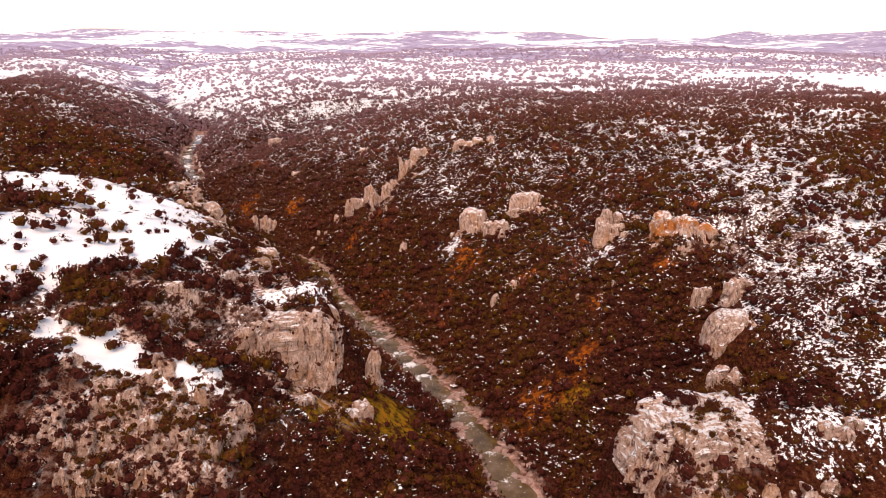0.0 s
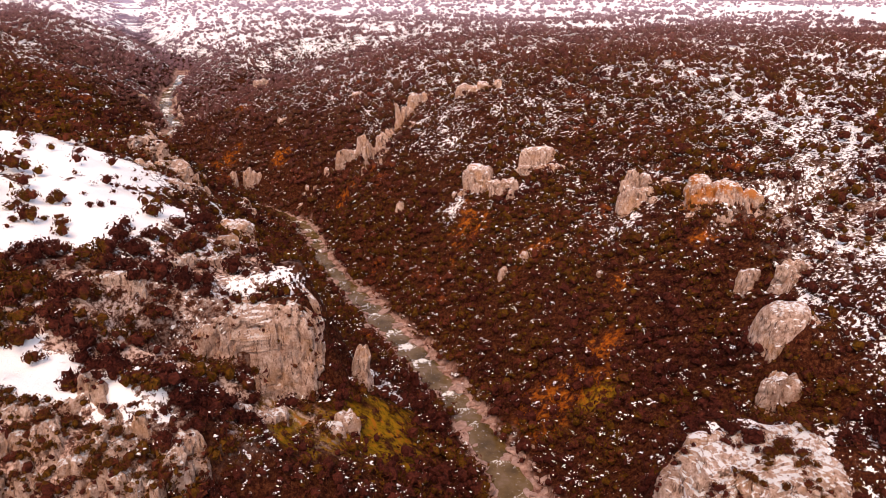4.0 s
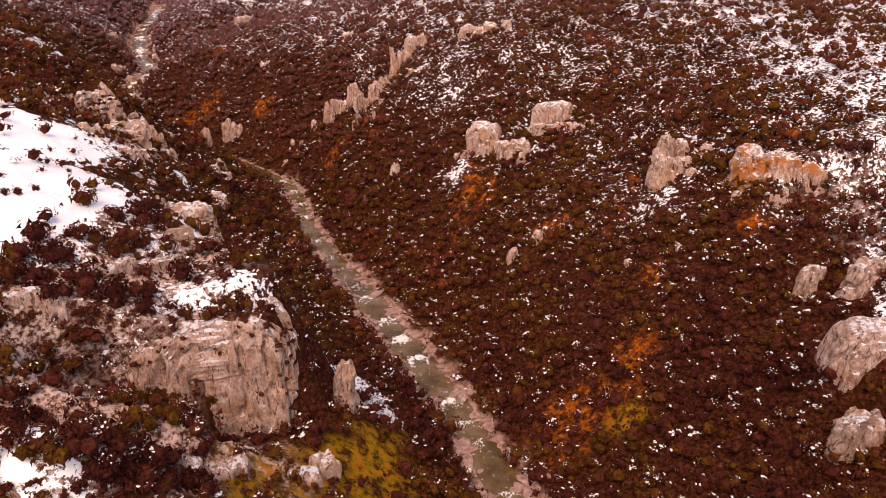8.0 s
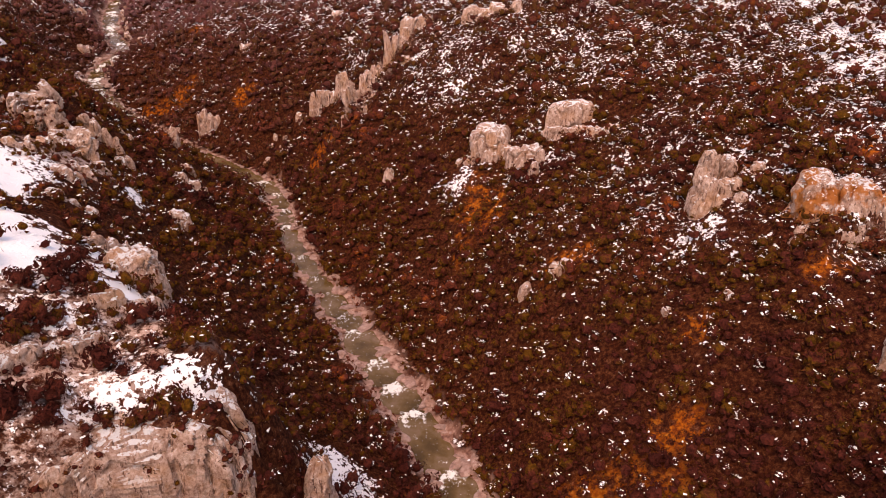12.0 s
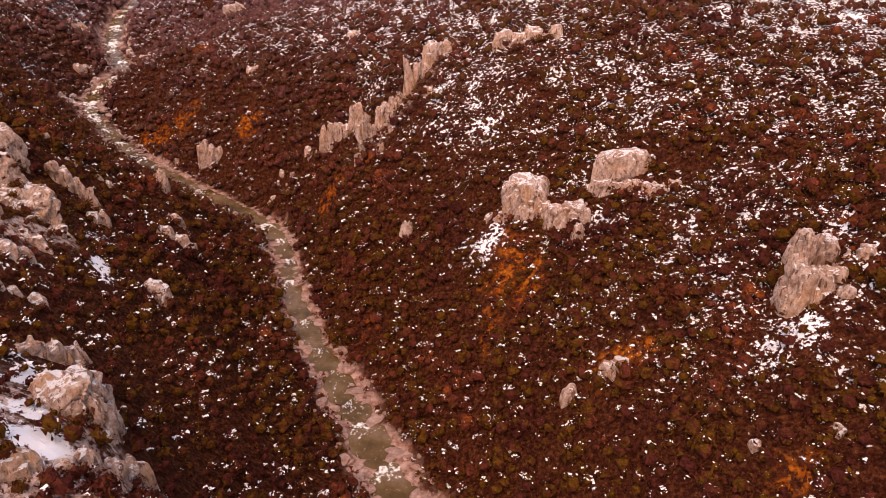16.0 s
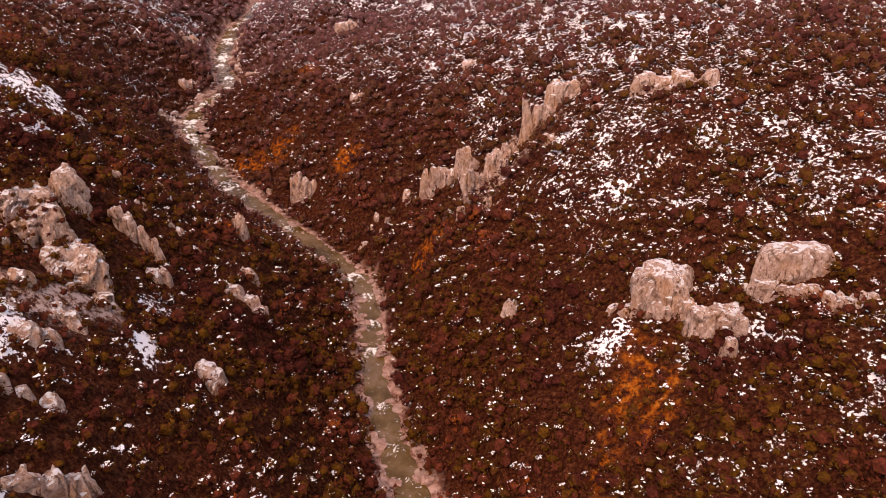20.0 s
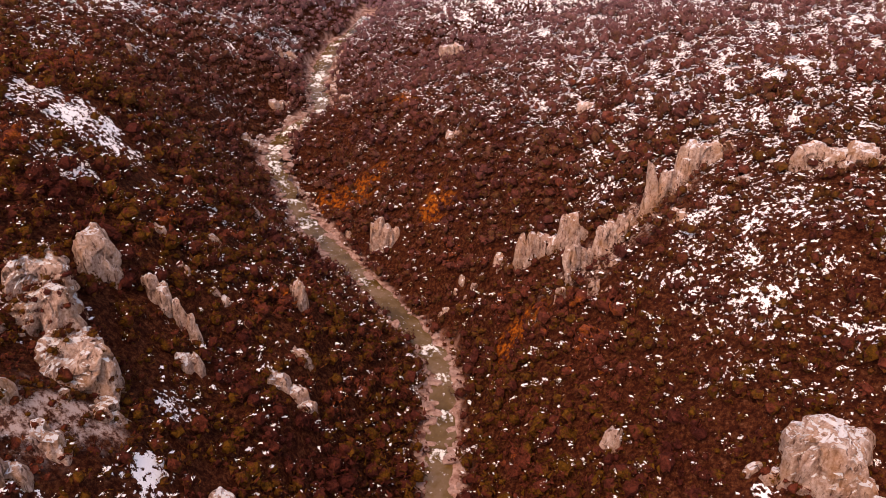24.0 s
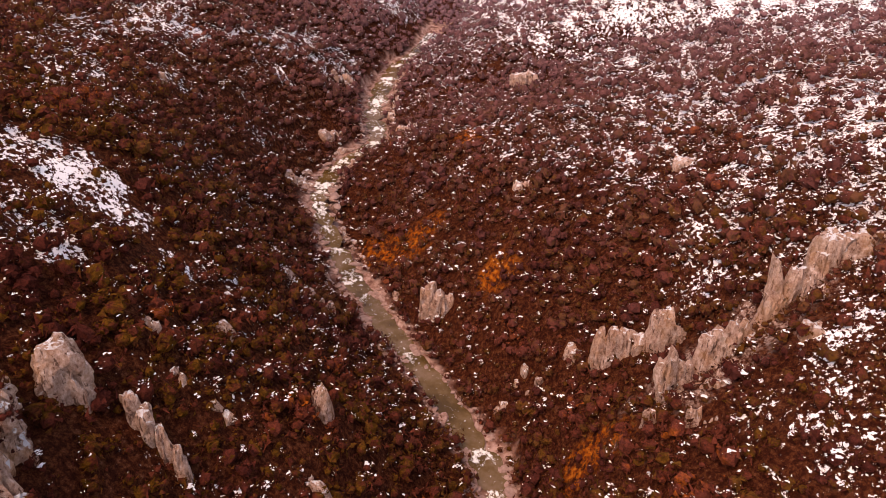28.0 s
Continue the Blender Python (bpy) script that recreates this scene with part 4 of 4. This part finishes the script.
def tree_meshes(seed):
    v, f = clump_mesh(190, 0.21, seed, 7, 3)
    crown = mesh_of("crown", v * (1, 1, 1.15) - (0, 0, 0.28), f, M_LEAF)
    r = np.random.default_rng(seed)
    rows = []
    for k in range(6):
        a = np.linspace(0, 2 * math.pi, 7, endpoint=False)
        rad = 0.13 * (1 - 0.13 * k)
        rows.append(np.stack([np.cos(a) * rad + 0.03 * k * r.normal(), np.sin(a) * rad + 0.03 * k * r.normal(), np.full(7, -0.25 + 0.22 * k)], -1))
    return mesh_of("trunk", np.concatenate(rows), grid_faces(6, 7, closed=True), M_BARK, True), crown


kinds = [tree_meshes(700 + k) for k in range(7)]
for k, (x, y, z) in enumerate(rock_tops(150, 5)):
    trunk, crown = kinds[k % 7]
    t = new("ledge_shrub")
    t.location, t.rotation_euler = (x, y, z + 0.05), (0, 0, rng.uniform(0, 6))
    t.scale = [rng.uniform(0.55, 1.15)] * 3
    part("trunk", trunk, t), part("crown", crown, t)
    tagged(t, "small dark shrub rooted on a limestone ledge", "shrub", "shrubs on the crags")
for k in pick:
    trunk, crown = kinds[k % 7]
    t = new("oak_shrub")
    t.location, t.rotation_euler = (places[k, 0], places[k, 1], places[k, 2] + 0.1), (0, 0, places[k, 5])
    t.scale = (places[k, 3], places[k, 3], places[k, 4])
    part("trunk", trunk, t), part("crown", crown, t)
    tagged(t, "low rounded brown evergreen oak shrub on snowy ground", "shrub", "oak shrubs on the plateau")

fx, fy, fz = scatter(-900, 1000, 640, 1500, 10.6, lambda x, y, z, d, side, rw: (0.8 - 0.75 * cover(x, y, SNOWFIELDS)) * sstep(0.30, 0.55, fbm(x / 90, y / 90, 3, 17) + 0.12) * sstep(1, 5, d - rw) * (np.abs(x + 60) < 120 + 0.62 * y))
fs = rng.uniform(1.7, 3.4, len(fx))
far_places = np.stack([fx, fy, fz - 0.3, fs * 1.25, fs, rng.uniform(0, 6.3, len(fx)), rng.integers(0, 4, len(fx))], -1)
joined("far_woods", [clump_mesh(4, 0.55, 300 + k, 1) for k in range(4)], far_places, M_LEAF_HAZED, "far brown oak scrub on snowy hills", "woods")


# ---------------------------------------------------------------- lumps of snow left on crowns and ground
def lump(seed):
    r = np.random.default_rng(seed)
    a = np.linspace(0, 2 * math.pi, 5, endpoint=False) + r.uniform(-0.5, 0.5, 5)
    far = 0.25 + 1.4 * r.uniform(0, 1, 5) ** 1.5
    rim = np.stack([np.cos(a) * far * 1.15, np.sin(a) * far * 0.9, r.uniform(-0.35, 0.1, 5)], -1)
    return np.vstack([rim, (0.05, 0.05, 0.3)]), np.array([(i, (i + 1) % 5, 5) for i in range(5)])


amount = snow_cover(bx, by, bz, np.where(stream_frame(bx, by)[1] > 0, 1, -1), 50)
much = 0.45 + 0.55 * sstep(-20, 10, bx + 0.3 * (by - 150)) + (0.45 + 3.6 * amount) * sstep(0.40, 0.60, fbm(bx / 7, by / 7, 3, 29, 0.6))
laden = np.repeat(np.arange(len(bx)), np.minimum(rng.poisson(4.1 * much * rng.gamma(0.45, 1 / 0.45, len(bx))), 22))
mx, my = rng.normal(0, 0.38, len(bx)), rng.normal(0, 0.38, len(bx))
lx, ly = bx[laden] + (mx[laden] + rng.normal(0, 0.3, len(laden))) * size[laden], by[laden] + (my[laden] + rng.normal(0, 0.3, len(laden))) * size[laden]
lz = bz[laden] + places[laden, 4] * (1.5 - 0.6 * np.hypot(lx - bx[laden], ly - by[laden]) / size[laden]) * rng.uniform(0.8, 1.03, len(laden))
ls = 0.08 + 0.42 * rng.uniform(0, 1, len(laden)) ** 3.5 * (0.7 + 0.9 * amount[laden])
lumps = np.stack([lx, ly, lz, ls, ls * 0.9, rng.uniform(0, 6.3, len(lx)), rng.integers(0, 12, len(lx))], -1)
sx, sy, sz = scatter(-240, 230, 8, 470, 1.35, lambda x, y, z, d, side, rw: sstep(0.22, 0.8, snow_cover(x, y, z, side, d)) * 0.95 * sstep(0.38, 0.58, fbm(x / 6, y / 6, 3, 37)) * in_view(x, y) * off_rock(x, y))
ss = 0.09 + 0.46 * rng.uniform(0, 1, len(sx)) ** 3
lumps = np.vstack([lumps, np.stack([sx, sy, sz + 0.1, ss, ss * 0.5, rng.uniform(0, 6.3, len(sx)), rng.integers(0, 12, len(sx))], -1)])
joined("snow_remnants", [lump(900 + k) for k in range(12)], lumps, M_SNOW, "scattered white lumps of melting snow", "snow")

# ---------------------------------------------------------------- shingle and white water of the stream
joined("bank_stones", [stone(1100 + k) for k in range(6)], streamside(1300, 61, (0.72, 1.35), (0.2, 0.85), 0.4), M_BANK_ROCK, "tumbled pinkish stones along the stream banks", "stones")
fr = np.random.default_rng(77)
froth = []
for rapid in RAPIDS:
    i = int(np.argmin(np.abs(LINE_U - rapid)))
    slant, aside = fr.normal(0, 0.35), fr.normal(0, 0.08)
    for k in range(int(fr.integers(15, 90))):
        out = (aside + fr.normal(0, 0.17)) * LINE[i, 3]
        down = -2.2 * fr.uniform(0, 1) ** 2 * fr.uniform(0.4, 1.8) + 0.3 + slant * out
        grow = fr.uniform(0.06, 0.26)
        froth.append((LINE[i, 0] + WAY[i, 1] * out + WAY[i, 0] * down, LINE[i, 1] - WAY[i, 0] * out + WAY[i, 1] * down, LINE[i, 2] - 0.27, grow, grow * 0.45, math.atan2(WAY[i, 1], WAY[i, 0]) + fr.normal(0, 0.4), fr.integers(0, 6)))
foam_m = Mat("foam", 0.7, 0.2)
M_FOAM = foam_m.color(foam_m.colors(foam_m.noise(2.0, 4), (0.35, (0.50, 0.44, 0.36)), (0.55, (0.78, 0.74, 0.68))))
joined("white_water", [lump(1200 + k) for k in range(6)], np.array(froth), M_FOAM, "foaming white water at the rapids", "rapids")
